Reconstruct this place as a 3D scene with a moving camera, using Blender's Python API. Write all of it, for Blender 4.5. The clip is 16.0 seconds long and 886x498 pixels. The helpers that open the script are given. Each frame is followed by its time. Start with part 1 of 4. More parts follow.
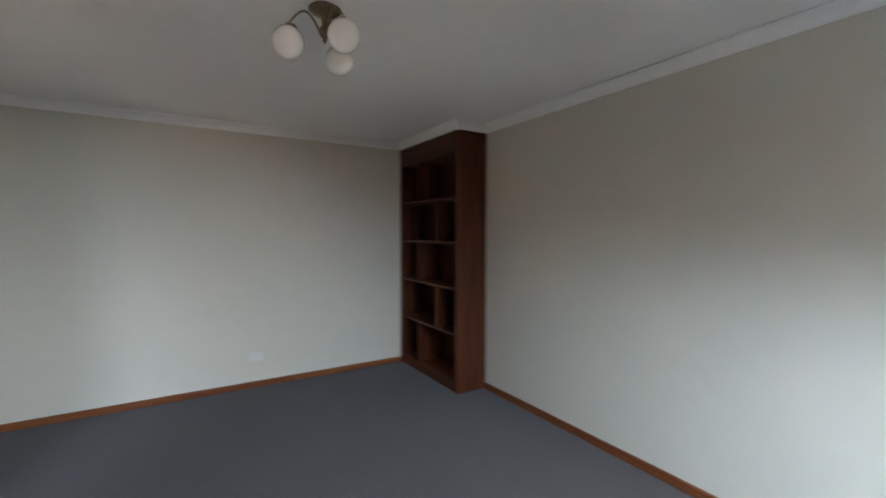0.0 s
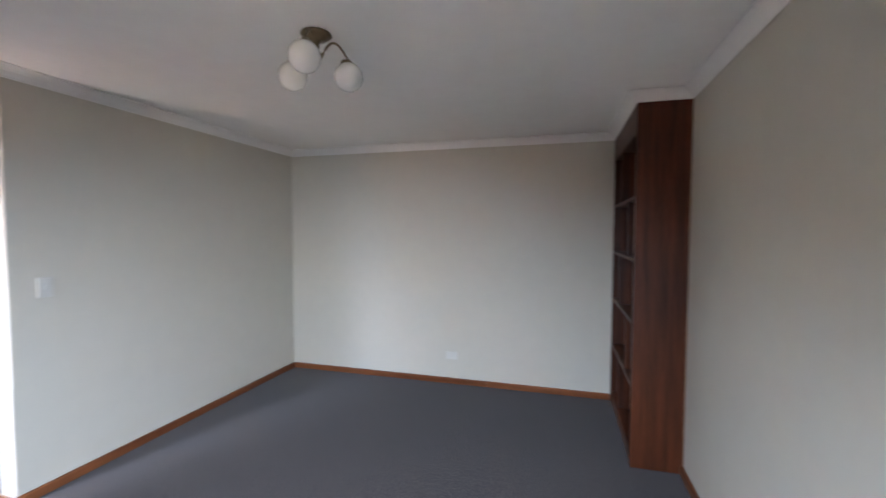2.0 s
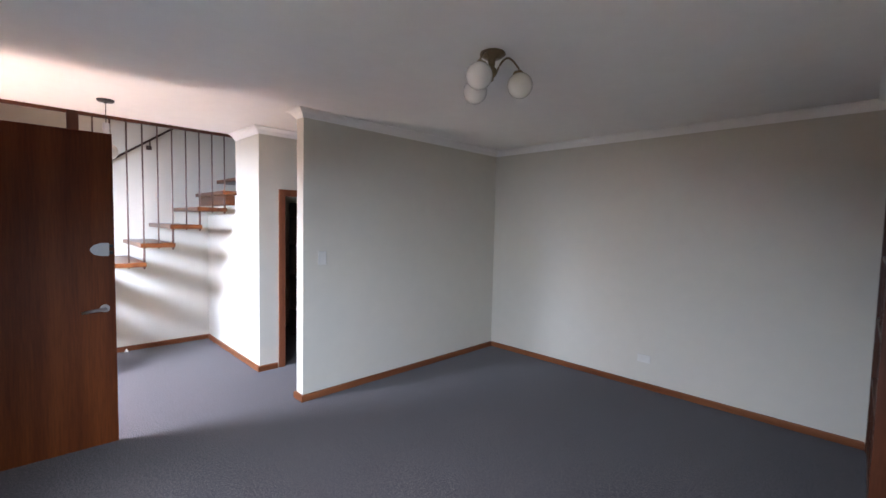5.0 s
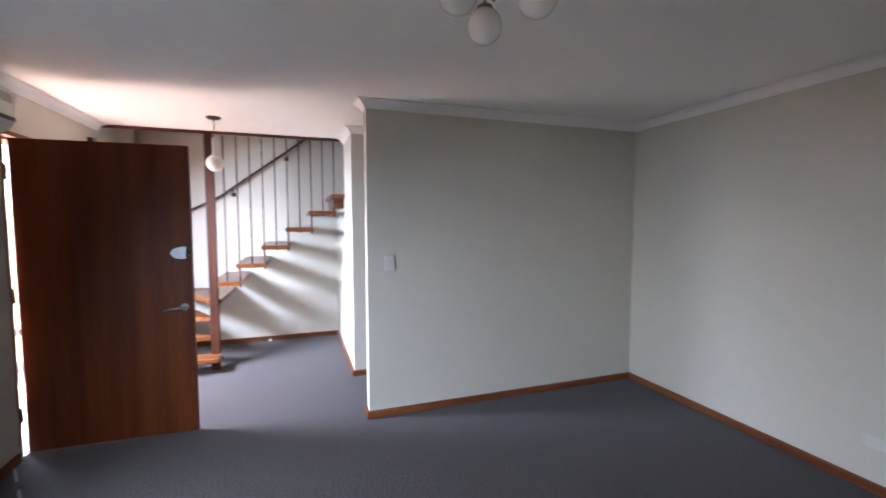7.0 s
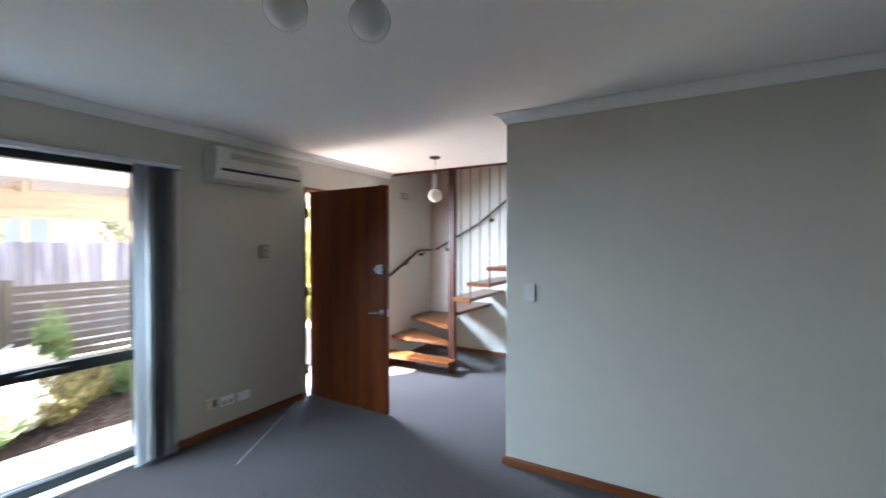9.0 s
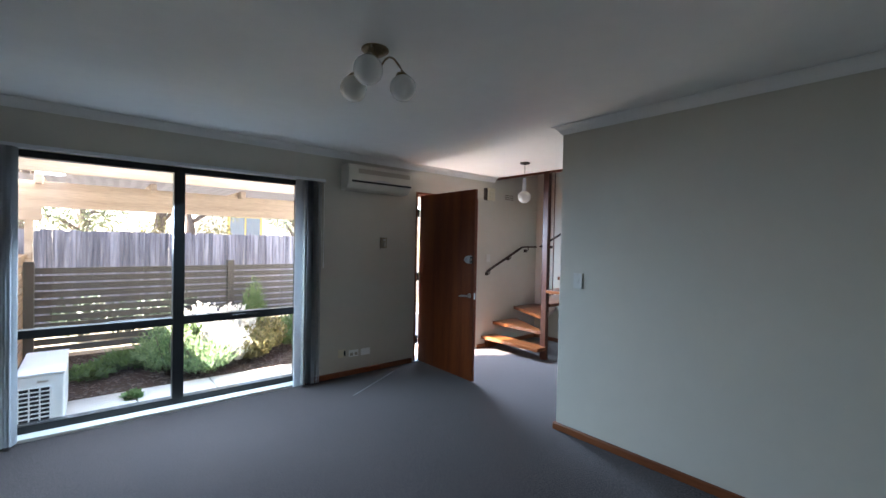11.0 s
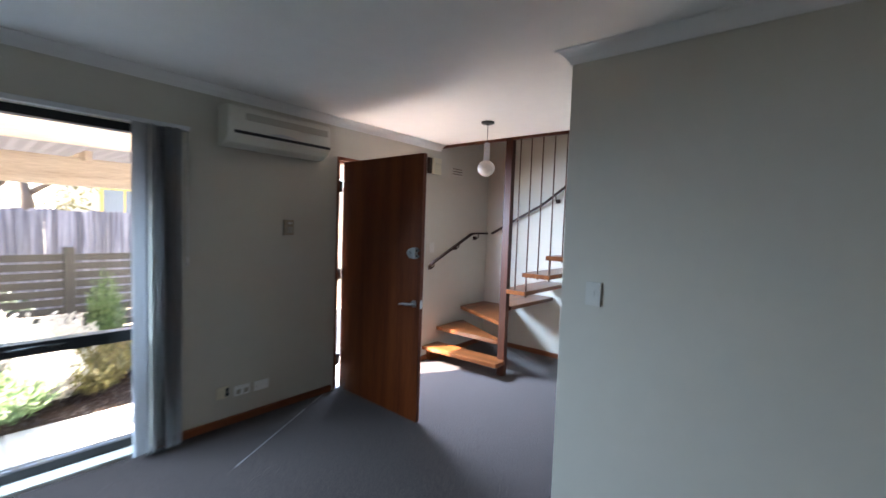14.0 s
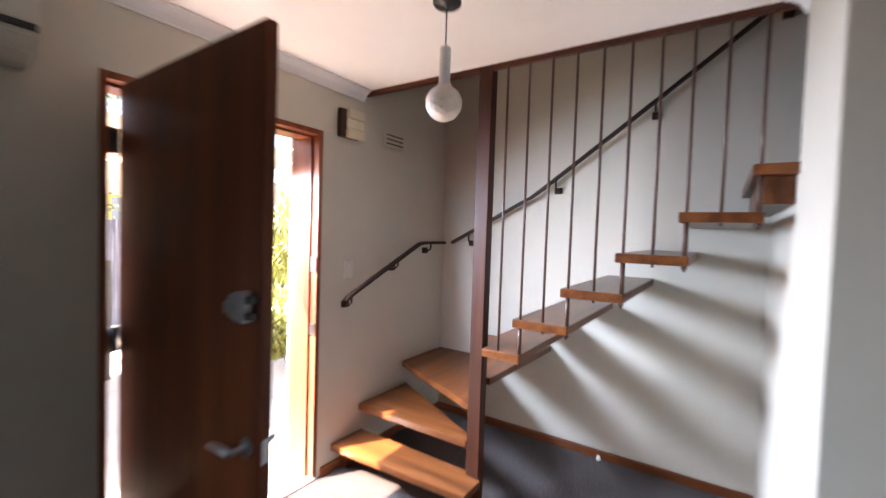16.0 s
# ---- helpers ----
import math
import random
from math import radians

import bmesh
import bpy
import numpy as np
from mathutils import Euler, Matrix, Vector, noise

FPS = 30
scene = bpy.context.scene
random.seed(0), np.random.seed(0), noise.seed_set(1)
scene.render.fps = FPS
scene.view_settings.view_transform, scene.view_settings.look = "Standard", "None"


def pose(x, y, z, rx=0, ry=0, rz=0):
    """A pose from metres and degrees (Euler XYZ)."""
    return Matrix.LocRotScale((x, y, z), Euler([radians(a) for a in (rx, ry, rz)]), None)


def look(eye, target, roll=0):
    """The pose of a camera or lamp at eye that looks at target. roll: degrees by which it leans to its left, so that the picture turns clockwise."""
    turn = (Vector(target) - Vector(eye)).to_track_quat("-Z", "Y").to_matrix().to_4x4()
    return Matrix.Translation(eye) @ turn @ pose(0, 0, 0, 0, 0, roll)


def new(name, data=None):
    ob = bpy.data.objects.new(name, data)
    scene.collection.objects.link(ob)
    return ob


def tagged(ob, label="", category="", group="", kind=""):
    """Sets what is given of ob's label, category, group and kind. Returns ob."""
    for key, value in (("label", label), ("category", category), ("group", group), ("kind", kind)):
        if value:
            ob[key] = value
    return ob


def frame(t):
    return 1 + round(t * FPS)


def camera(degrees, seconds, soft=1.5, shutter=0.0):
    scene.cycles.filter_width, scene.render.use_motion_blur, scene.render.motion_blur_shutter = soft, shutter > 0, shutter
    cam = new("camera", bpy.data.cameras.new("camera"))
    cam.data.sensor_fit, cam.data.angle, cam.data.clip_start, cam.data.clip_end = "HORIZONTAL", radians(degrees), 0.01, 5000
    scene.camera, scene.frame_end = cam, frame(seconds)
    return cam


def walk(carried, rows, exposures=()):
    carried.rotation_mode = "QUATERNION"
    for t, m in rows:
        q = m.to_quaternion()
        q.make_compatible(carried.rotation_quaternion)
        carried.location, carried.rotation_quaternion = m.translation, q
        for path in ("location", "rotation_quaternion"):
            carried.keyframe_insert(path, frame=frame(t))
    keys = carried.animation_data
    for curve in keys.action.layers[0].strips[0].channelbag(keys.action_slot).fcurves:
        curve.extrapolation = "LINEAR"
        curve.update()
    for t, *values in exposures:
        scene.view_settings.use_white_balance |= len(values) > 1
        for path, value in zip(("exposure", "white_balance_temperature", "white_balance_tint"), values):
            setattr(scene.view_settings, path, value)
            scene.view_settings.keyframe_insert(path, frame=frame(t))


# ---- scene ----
cam = camera(93.2, 16.0, shutter=0.8)
PATH = [
    (0, (0.764, 0.798, 1.454), (1.819, 2.495, 1.373), 0.1),
    (0.5, (1.253, 0.808, 1.444), (1.793, 2.733, 1.398), -0.0),
    (1, (1.691, 0.916, 1.511), (1.870, 2.907, 1.434), 0.3),
    (1.5, (2.086, 0.930, 1.518), (1.974, 2.925, 1.437), 0.3),
    (2, (2.371, 0.960, 1.540), (1.831, 2.884, 1.454), 0.2),
    (2.5, (2.535, 1.036, 1.554), (1.711, 2.856, 1.455), 0.4),
    (3, (2.667, 0.965, 1.535), (1.644, 2.681, 1.433), 0.8),
    (3.5, (2.755, 0.877, 1.532), (1.568, 2.483, 1.421), 0.9),
    (4, (2.783, 0.836, 1.515), (1.469, 2.340, 1.401), 1.0),
    (6.5, (2.652, 1.539, 1.519), (0.944, 2.571, 1.387), 0.7),
    (7, (2.651, 1.988, 1.522), (0.768, 2.650, 1.389), -0.1),
    (7.5, (2.573, 2.395, 1.545), (0.611, 2.765, 1.423), -0.0),
    (8, (2.542, 2.856, 1.521), (0.543, 2.792, 1.484), 0.3),
    (8.5, (2.391, 3.214, 1.509), (0.484, 2.613, 1.482), -0.0),
    (9, (2.222, 3.565, 1.536), (0.490, 2.566, 1.508), 0.0),
    (9.5, (2.204, 3.835, 1.521), (0.746, 2.465, 1.498), 0.3),
    (9.7, (2.230, 3.960, 1.504), (0.906, 2.460, 1.485), 0.6),
    (12, (2.385, 4.528, 1.477), (1.099, 2.997, 1.420), 1.5),
    (12.5, (2.331, 4.373, 1.479), (1.032, 2.856, 1.380), 1.7),
    (13, (2.197, 4.086, 1.489), (0.771, 2.690, 1.359), 1.8),
    (13.5, (1.926, 3.772, 1.532), (0.419, 2.464, 1.389), 2.1),
    (14, (1.567, 3.402, 1.514), (0.029, 2.129, 1.405), 2.0),
    (14.5, (1.184, 3.100, 1.511), (-0.434, 1.930, 1.407), 2.2),
    (15, (0.757, 2.783, 1.512), (-0.888, 1.650, 1.418), 2.2),
    (15.5, (0.360, 2.514, 1.504), (-1.299, 1.401, 1.426), 1.9),
    (16, (-0.082, 2.278, 1.514), (-1.749, 1.175, 1.440), 1.9),
]
walk(cam, [(t, look(eye, target, roll)) for t, eye, target, roll in PATH],
     exposures=[(0.0, 4.48, 7700, 20), (2.0, 4.88, 7500, 26), (4.0, 4.60, 7500, 29), (7.0, 4.38, 7350, 28), (9.0, 4.38, 6800, 15), (12.0, 3.68, 6650, 15), (13.5, 3.82, 6700, 16), (14.0, 3.97, 6850, 17), (15.0, 4.20, 7350, 22), (16.0, 3.90, 7700, 25)])


# ---- world, sun, exposure ----
world = bpy.data.worlds.new("world")
scene.world = world
world.use_nodes = True
wn = world.node_tree
sky = wn.nodes.new("ShaderNodeTexSky")
sky.sky_type = 'NISHITA'
sky.sun_disc = False
SUN_EL = 44.0
sky.sun_elevation = radians(SUN_EL)
sky.sun_rotation = radians(121)
wn.links.new(sky.outputs[0], wn.nodes["Background"].inputs[0])
wn.nodes["Background"].inputs[1].default_value = 0.08

sun = new("sun", bpy.data.lights.new("sun", "SUN"))
sun.data.energy = 5.0
sun.data.angle = radians(0.5)
sun.data.color = (1.0, 0.94, 0.85)
_c = math.cos(radians(SUN_EL))
sun.matrix_world = look((0, 0, 10), (-0.860 * _c, 0.510 * _c, 10 - math.sin(radians(SUN_EL))))

# area lamps added for sky light by the open front door and wide window
def opening_light(name, at, to, w, h, watts, spread, col):
    ob = new(name, bpy.data.lights.new(name, "AREA"))
    ob.data.shape = 'RECTANGLE'
    ob.data.size, ob.data.size_y = w, h
    ob.data.energy, ob.data.color, ob.data.spread = watts, col, radians(spread)
    ob.matrix_world = look(at, to)
    return ob


opening_light("door_skylight", (-1.24, 0.04, 1.70), (-2.3, 1.55, -0.35), 0.80, 0.42, 14.0, 140, (0.48, 0.71, 1.0))
# added warm upward fill standing in for bounce off the sunlit paving
opening_light("door_ground_glow", (-1.24, 0.03, 0.42), (-1.45, 1.5, 1.75), 0.85, 0.7, 0.45, 165, (1.0, 0.80, 0.62))
opening_light("window_skylight", (1.95, 0.02, 1.60), (1.35, 1.3, -0.40), 1.45, 0.80, 8.0, 130, (0.48, 0.73, 1.0))


# ---- materials ----
def nodes_of(name):
    m = bpy.data.materials.new(name)
    m.use_nodes = True
    nt = m.node_tree
    return m, nt, nt.nodes["Principled BSDF"]


def tex_coord(nt, scale=(1, 1, 1), kind="Object"):
    tc = nt.nodes.new("ShaderNodeTexCoord")
    mp = nt.nodes.new("ShaderNodeMapping")
    mp.inputs["Scale"].default_value = scale
    nt.links.new(tc.outputs[kind], mp.inputs[0])
    return mp.outputs[0]


def noise_node(nt, vec, scale, detail=4, rough=0.55):
    n = nt.nodes.new("ShaderNodeTexNoise")
    n.inputs["Scale"].default_value = scale
    n.inputs["Detail"].default_value = detail
    n.inputs["Roughness"].default_value = rough
    nt.links.new(vec, n.inputs["Vector"])
    return n.outputs["Fac"]


def ramp(nt, fac, stops):
    r = nt.nodes.new("ShaderNodeValToRGB")
    e = r.color_ramp.elements
    while len(e) < len(stops):
        e.new(0.5)
    for el, (p, c) in zip(e, stops):
        el.position, el.color = p, (*c, 1)
    nt.links.new(fac, r.inputs[0])
    return r.outputs[0]


def mix(nt, a, b, fac, mode="MIX"):
    m = nt.nodes.new("ShaderNodeMix")
    m.data_type, m.blend_type = 'RGBA', mode
    for sock, v in ((0, fac), (6, a), (7, b)):
        if isinstance(v, (int, float)):
            m.inputs[sock].default_value = v
        elif isinstance(v, tuple):
            m.inputs[sock].default_value = (*v, 1)
        else:
            nt.links.new(v, m.inputs[sock])
    return m.outputs[2]


def bump(nt, bsdf, height, strength, distance=0.002):
    b = nt.nodes.new("ShaderNodeBump")
    b.inputs["Strength"].default_value = strength
    b.inputs["Distance"].default_value = distance
    nt.links.new(height, b.inputs["Height"])
    nt.links.new(b.outputs[0], bsdf.inputs["Normal"])


def simple(name, col, rough=0.5, metal=0.0, var=0.08, scale=25, bumpy=0.08, spec=0.5):
    m, nt, p = nodes_of(name)
    v = tex_coord(nt)
    n1 = noise_node(nt, v, scale)
    n2 = noise_node(nt, v, scale * 0.08)
    lo, hi = tuple(c * (1 - var) for c in col), tuple(min(1, c * (1 + var)) for c in col)
    c = mix(nt, ramp(nt, n1, [(0.3, lo), (0.7, hi)]), ramp(nt, n2, [(0.3, lo), (0.7, hi)]), 0.5)
    nt.links.new(c, p.inputs["Base Color"])
    p.inputs["Roughness"].default_value = rough
    p.inputs["Metallic"].default_value = metal
    p.inputs["Specular IOR Level"].default_value = spec
    if bumpy:
        bump(nt, p, n1, bumpy, 0.001)
    return m


def paint(name, col, rough=0.6):
    m, nt, p = nodes_of(name)
    v = tex_coord(nt)
    big = noise_node(nt, v, 0.9, 3)
    mid = noise_node(nt, v, 9, 4)
    fine = noise_node(nt, v, 260, 3)
    c1 = ramp(nt, big, [(0.3, tuple(c * 0.95 for c in col)), (0.7, col)])
    c2 = mix(nt, c1, ramp(nt, mid, [(0.35, tuple(c * 0.97 for c in col)), (0.65, tuple(min(1, c * 1.02) for c in col))]), 0.4)
    nt.links.new(c2, p.inputs["Base Color"])
    p.inputs["Roughness"].default_value = rough
    p.inputs["Specular IOR Level"].default_value = 0.3
    bump(nt, p, fine, 0.12, 0.0006)
    return m


def timber(name, dark, light, axis, ring=16.0, rough=0.38, per_piece=True, coat=0.0, tone=0.0):
    """Wood with its grain along the axis given (0, 1 or 2)."""
    m, nt, p = nodes_of(name)
    sc = [1.0, 1.0, 1.0]
    sc[axis] = 0.06
    v = tex_coord(nt, tuple(sc))
    if per_piece:
        oi = nt.nodes.new("ShaderNodeObjectInfo")
        add = nt.nodes.new("ShaderNodeVectorMath")
        mul = nt.nodes.new("ShaderNodeVectorMath")
        mul.operation = 'SCALE'
        mul.inputs["Scale"].default_value = 7.0
        nt.links.new(oi.outputs["Random"], mul.inputs[0])
        nt.links.new(v, add.inputs[0])
        nt.links.new(mul.outputs[0], add.inputs[1])
        v = add.outputs[0]
    g = noise_node(nt, v, ring, 5, 0.6)
    f = noise_node(nt, v, ring * 14, 3, 0.6)
    c = ramp(nt, g, [(0.36, dark), (0.5, tuple((a + b) / 2 for a, b in zip(dark, light))), (0.64, light)])
    c = mix(nt, c, ramp(nt, f, [(0.35, (0.62, 0.6, 0.58)), (0.6, (1, 1, 1))]), 0.55, "MULTIPLY")
    if tone:
        c = mix(nt, c, ramp(nt, oi.outputs["Random"], [(0.0, (1 - tone,) * 3), (1.0, (1 + tone,) * 3)]), 1.0, "MULTIPLY")
    nt.links.new(c, p.inputs["Base Color"])
    p.inputs["Roughness"].default_value = rough
    p.inputs["Coat Weight"].default_value = coat
    p.inputs["Coat Roughness"].default_value = 0.2
    p.inputs["Specular IOR Level"].default_value = 0.22
    bump(nt, p, f, 0.12, 0.0006)
    return m


def carpet_material():
    m, nt, p = nodes_of("carpet")
    v = tex_coord(nt)
    fine = noise_node(nt, v, 170, 2, 0.8)
    loop = noise_node(nt, v, 75, 2, 0.6)
    big = noise_node(nt, v, 1.3, 4)
    base = ramp(nt, fine, [(0.40, (0.012, 0.0095, 0.009)), (0.5, (0.048, 0.0355, 0.0335)), (0.60, (0.146, 0.110, 0.102))])
    base = mix(nt, base, ramp(nt, loop, [(0.38, (0.42, 0.42, 0.43)), (0.62, (1.15, 1.15, 1.15))]), 0.9, "MULTIPLY")
    base = mix(nt, base, ramp(nt, big, [(0.3, (0.86, 0.86, 0.87)), (0.7, (1.0, 1.0, 1.0))]), 1.0, "MULTIPLY")
    nt.links.new(base, p.inputs["Base Color"])
    p.inputs["Roughness"].default_value = 0.95
    p.inputs["Specular IOR Level"].default_value = 0.1
    p.inputs["Sheen Weight"].default_value = 0.15
    bump(nt, p, loop, 0.9, 0.005)
    return m


def globe_material():
    m, nt, p = nodes_of("opal_glass")
    p.inputs["Base Color"].default_value = (0.86, 0.84, 0.80, 1)
    p.inputs["Roughness"].default_value = 0.10
    p.inputs["Coat Weight"].default_value = 0.8
    p.inputs["Coat Roughness"].default_value = 0.03
    p.inputs["Subsurface Weight"].default_value = 0.25
    p.inputs["Subsurface Radius"].default_value = (0.03, 0.03, 0.028)
    v = tex_coord(nt)
    c = ramp(nt, noise_node(nt, v, 6, 3), [(0.3, (0.82, 0.80, 0.76)), (0.7, (0.88, 0.87, 0.84))])
    nt.links.new(c, p.inputs["Base Color"])
    return m


def glass_material(name="window_glass"):
    m, nt, p = nodes_of(name)
    nt.nodes.remove(p)
    out = nt.nodes["Material Output"]
    tr = nt.nodes.new("ShaderNodeBsdfTransparent")
    gl = nt.nodes.new("ShaderNodeBsdfGlossy")
    gl.inputs["Roughness"].default_value = 0.02
    fr = nt.nodes.new("ShaderNodeFresnel")
    fr.inputs["IOR"].default_value = 1.45
    mx = nt.nodes.new("ShaderNodeMixShader")
    nt.links.new(fr.outputs[0], mx.inputs[0])
    nt.links.new(tr.outputs[0], mx.inputs[1])
    nt.links.new(gl.outputs[0], mx.inputs[2])
    nt.links.new(mx.outputs[0], out.inputs[0])
    return m


def leaf_material(name, lo, hi):
    m, nt, p = nodes_of(name)
    g = nt.nodes.new("ShaderNodeNewGeometry")
    c = ramp(nt, g.outputs["Random Per Island"], [(0.0, lo), (1.0, hi)])
    nt.links.new(c, p.inputs["Base Color"])
    p.inputs["Roughness"].default_value = 0.55
    p.inputs["Transmission Weight"].default_value = 0.0
    return m


def ground_material(name, lo, hi, scale, rough=0.95, depth=0.02):
    m, nt, p = nodes_of(name)
    v = tex_coord(nt)
    a = noise_node(nt, v, scale, 5, 0.7)
    b = noise_node(nt, v, scale * 0.07, 3)
    c = mix(nt, ramp(nt, a, [(0.3, lo), (0.7, hi)]), ramp(nt, b, [(0.3, (0.8, 0.8, 0.8)), (0.7, (1, 1, 1))]), 0.8, "MULTIPLY")
    nt.links.new(c, p.inputs["Base Color"])
    p.inputs["Roughness"].default_value = rough
    bump(nt, p, a, 0.7, depth)
    return m


WALL = paint("cream_wall_paint", (0.56, 0.522, 0.445))
CEIL = paint("white_ceiling_paint", (0.89, 0.875, 0.85), 0.8)
CORN = paint("white_cornice_paint", (0.80, 0.79, 0.77), 0.55)
CARPET = carpet_material()
SKIRT = timber("skirting_timber_x", (0.13, 0.036, 0.014), (0.24, 0.078, 0.03), 0, 9, 0.35)
SKIRT_Y = timber("skirting_timber_y", (0.13, 0.036, 0.014), (0.24, 0.078, 0.03), 1, 9, 0.35)
TREAD = timber("tread_timber", (0.085, 0.024, 0.008), (0.195, 0.060, 0.018), 0, 12, 0.32, True, 0.12)
TREAD_Y = timber("tread_timber_long", (0.085, 0.024, 0.008), (0.195, 0.060, 0.018), 1, 12, 0.32, True, 0.12)
POST = timber("post_timber", (0.036, 0.010, 0.005), (0.074, 0.020, 0.009), 2, 12, 0.5)
TRIMWOOD = timber("edge_trim_timber", (0.065, 0.018, 0.009), (0.125, 0.036, 0.017), 1, 12, 0.4)
DOORWOOD = timber("door_veneer", (0.098, 0.019, 0.004), (0.175, 0.040, 0.0085), 2, 7, 0.45, False)
FRAMEWOOD = timber("door_frame_timber", (0.17, 0.045, 0.022), (0.27, 0.085, 0.04), 2, 9, 0.35)
CASEWOOD = timber("bookcase_veneer", (0.040, 0.010, 0.0045), (0.105, 0.027, 0.010), 2, 17, 0.42)
CASESHELF = timber("bookcase_shelf_veneer", (0.06, 0.017, 0.008), (0.13, 0.038, 0.015), 1, 14, 0.36)
DARKMETAL = simple("bronze_rail_metal", (0.032, 0.018, 0.014), 0.55, 0.0, 0.15, 60, 0.05, 0.12)
BALUSTER = simple("brown_baluster_paint", (0.085, 0.040, 0.028), 0.4, 0.2, 0.15, 60, 0.05)
BRASS = simple("aged_brass", (0.24, 0.18, 0.11), 0.32, 0.9, 0.25, 40, 0.05)
CHROME = simple("satin_chrome", (0.40, 0.40, 0.41), 0.32, 1.0, 0.06, 80, 0.02)
BLACKALU = simple("dark_aluminium", (0.022, 0.024, 0.026), 0.35, 0.3, 0.12, 80, 0.02)
SILVER = simple("silver_sill", (0.66, 0.68, 0.70), 0.4, 0.4, 0.06, 40, 0.03)
SILLPAINT = simple("cream_sill_paint", (0.78, 0.76, 0.70), 0.4, 0, 0.05, 30, 0.03)
WHITEPL = simple("white_plastic", (0.84, 0.84, 0.82), 0.35, 0, 0.03, 30, 0.0)
CREAMPL = simple("cream_plastic", (0.66, 0.60, 0.44), 0.4, 0, 0.05, 30, 0.0)
ACWHITE = simple("aged_white_plastic", (0.64, 0.61, 0.53), 0.38, 0, 0.04, 12, 0.0)
ACGREY = simple("grey_beige_panel", (0.42, 0.385, 0.32), 0.5, 0, 0.06, 60, 0.02)
BLACKPL = simple("black_plastic", (0.012, 0.012, 0.012), 0.45, 0, 0.1, 50, 0.0)
BROWNPL = simple("brown_plastic", (0.045, 0.02, 0.012), 0.45, 0, 0.1, 50, 0.0)


def blind_material():
    m, nt, p = nodes_of("grey_blind_fabric")
    v = tex_coord(nt, (1, 1, 0.2))
    c = ramp(nt, noise_node(nt, v, 400, 2), [(0.3, (0.60, 0.605, 0.61)), (0.7, (0.68, 0.685, 0.69))])
    info = nt.nodes.new("ShaderNodeObjectInfo")
    c = mix(nt, c, ramp(nt, info.outputs["Random"], [(0.0, (0.74, 0.74, 0.75)), (1.0, (1.0, 1.0, 1.0))]), 1.0, "MULTIPLY")
    nt.links.new(c, p.inputs["Base Color"])
    p.inputs["Roughness"].default_value = 0.85
    p.inputs["Specular IOR Level"].default_value = 0.2
    tl = nt.nodes.new("ShaderNodeBsdfTranslucent")
    nt.links.new(c, tl.inputs[0])
    mx = nt.nodes.new("ShaderNodeMixShader")
    mx.inputs[0].default_value = 0.06
    nt.links.new(p.outputs[0], mx.inputs[1])
    nt.links.new(tl.outputs[0], mx.inputs[2])
    nt.links.new(mx.outputs[0], nt.nodes["Material Output"].inputs[0])
    return m


BLIND = blind_material()
OPAL = globe_material()
GLASS = glass_material()
FROST = simple("frosted_cream_glass", (0.66, 0.58, 0.50), 0.3, 0, 0.12, 90, 0.6)
SLEEVE = simple("pearl_grey_sleeve", (0.50, 0.51, 0.52), 0.3, 0, 0.05, 20, 0.0)
# shade inside the cupboard is put into this brown, wall and shelves alike
STORE_SHADE = simple("shaded_store_interior", (0.05, 0.035, 0.03), 0.8, 0, 0.15, 12, 0.1)
# pale colour of the light streak painted on the carpet
STREAK = simple("pale_light_streak", (0.24, 0.23, 0.23), 0.9, 0, 0.25, 40, 0.2, 0.1)


# ---- mesh helpers ----
def box(bm, x0, y0, z0, x1, y1, z1, bev=0.0):
    x0, x1 = min(x0, x1), max(x0, x1)
    y0, y1 = min(y0, y1), max(y0, y1)
    z0, z1 = min(z0, z1), max(z0, z1)
    vs = [bm.verts.new(p) for p in ((x0, y0, z0), (x1, y0, z0), (x1, y1, z0), (x0, y1, z0), (x0, y0, z1), (x1, y0, z1), (x1, y1, z1), (x0, y1, z1))]
    fs = [bm.faces.new([vs[i] for i in f]) for f in ((3, 2, 1, 0), (4, 5, 6, 7), (0, 1, 5, 4), (1, 2, 6, 5), (2, 3, 7, 6), (3, 0, 4, 7))]
    if bev:
        edges = list({e for f in fs for e in f.edges})
        bmesh.ops.bevel(bm, geom=edges, offset=bev, segments=2, affect='EDGES', profile=0.5)
    return bm


def prism(bm, pts, z0, z1, bev=0.0):
    """A plan outline, anticlockwise, between two heights."""
    lo = [bm.verts.new((x, y, z0)) for x, y in pts]
    hi = [bm.verts.new((x, y, z1)) for x, y in pts]
    n = len(pts)
    fs = [bm.faces.new(hi), bm.faces.new(lo[::-1])]
    for i in range(n):
        fs.append(bm.faces.new((lo[i], lo[(i + 1) % n], hi[(i + 1) % n], hi[i])))
    if bev:
        bmesh.ops.bevel(bm, geom=list({e for f in fs for e in f.edges}), offset=bev, segments=2, affect='EDGES', profile=0.5)
    return bm


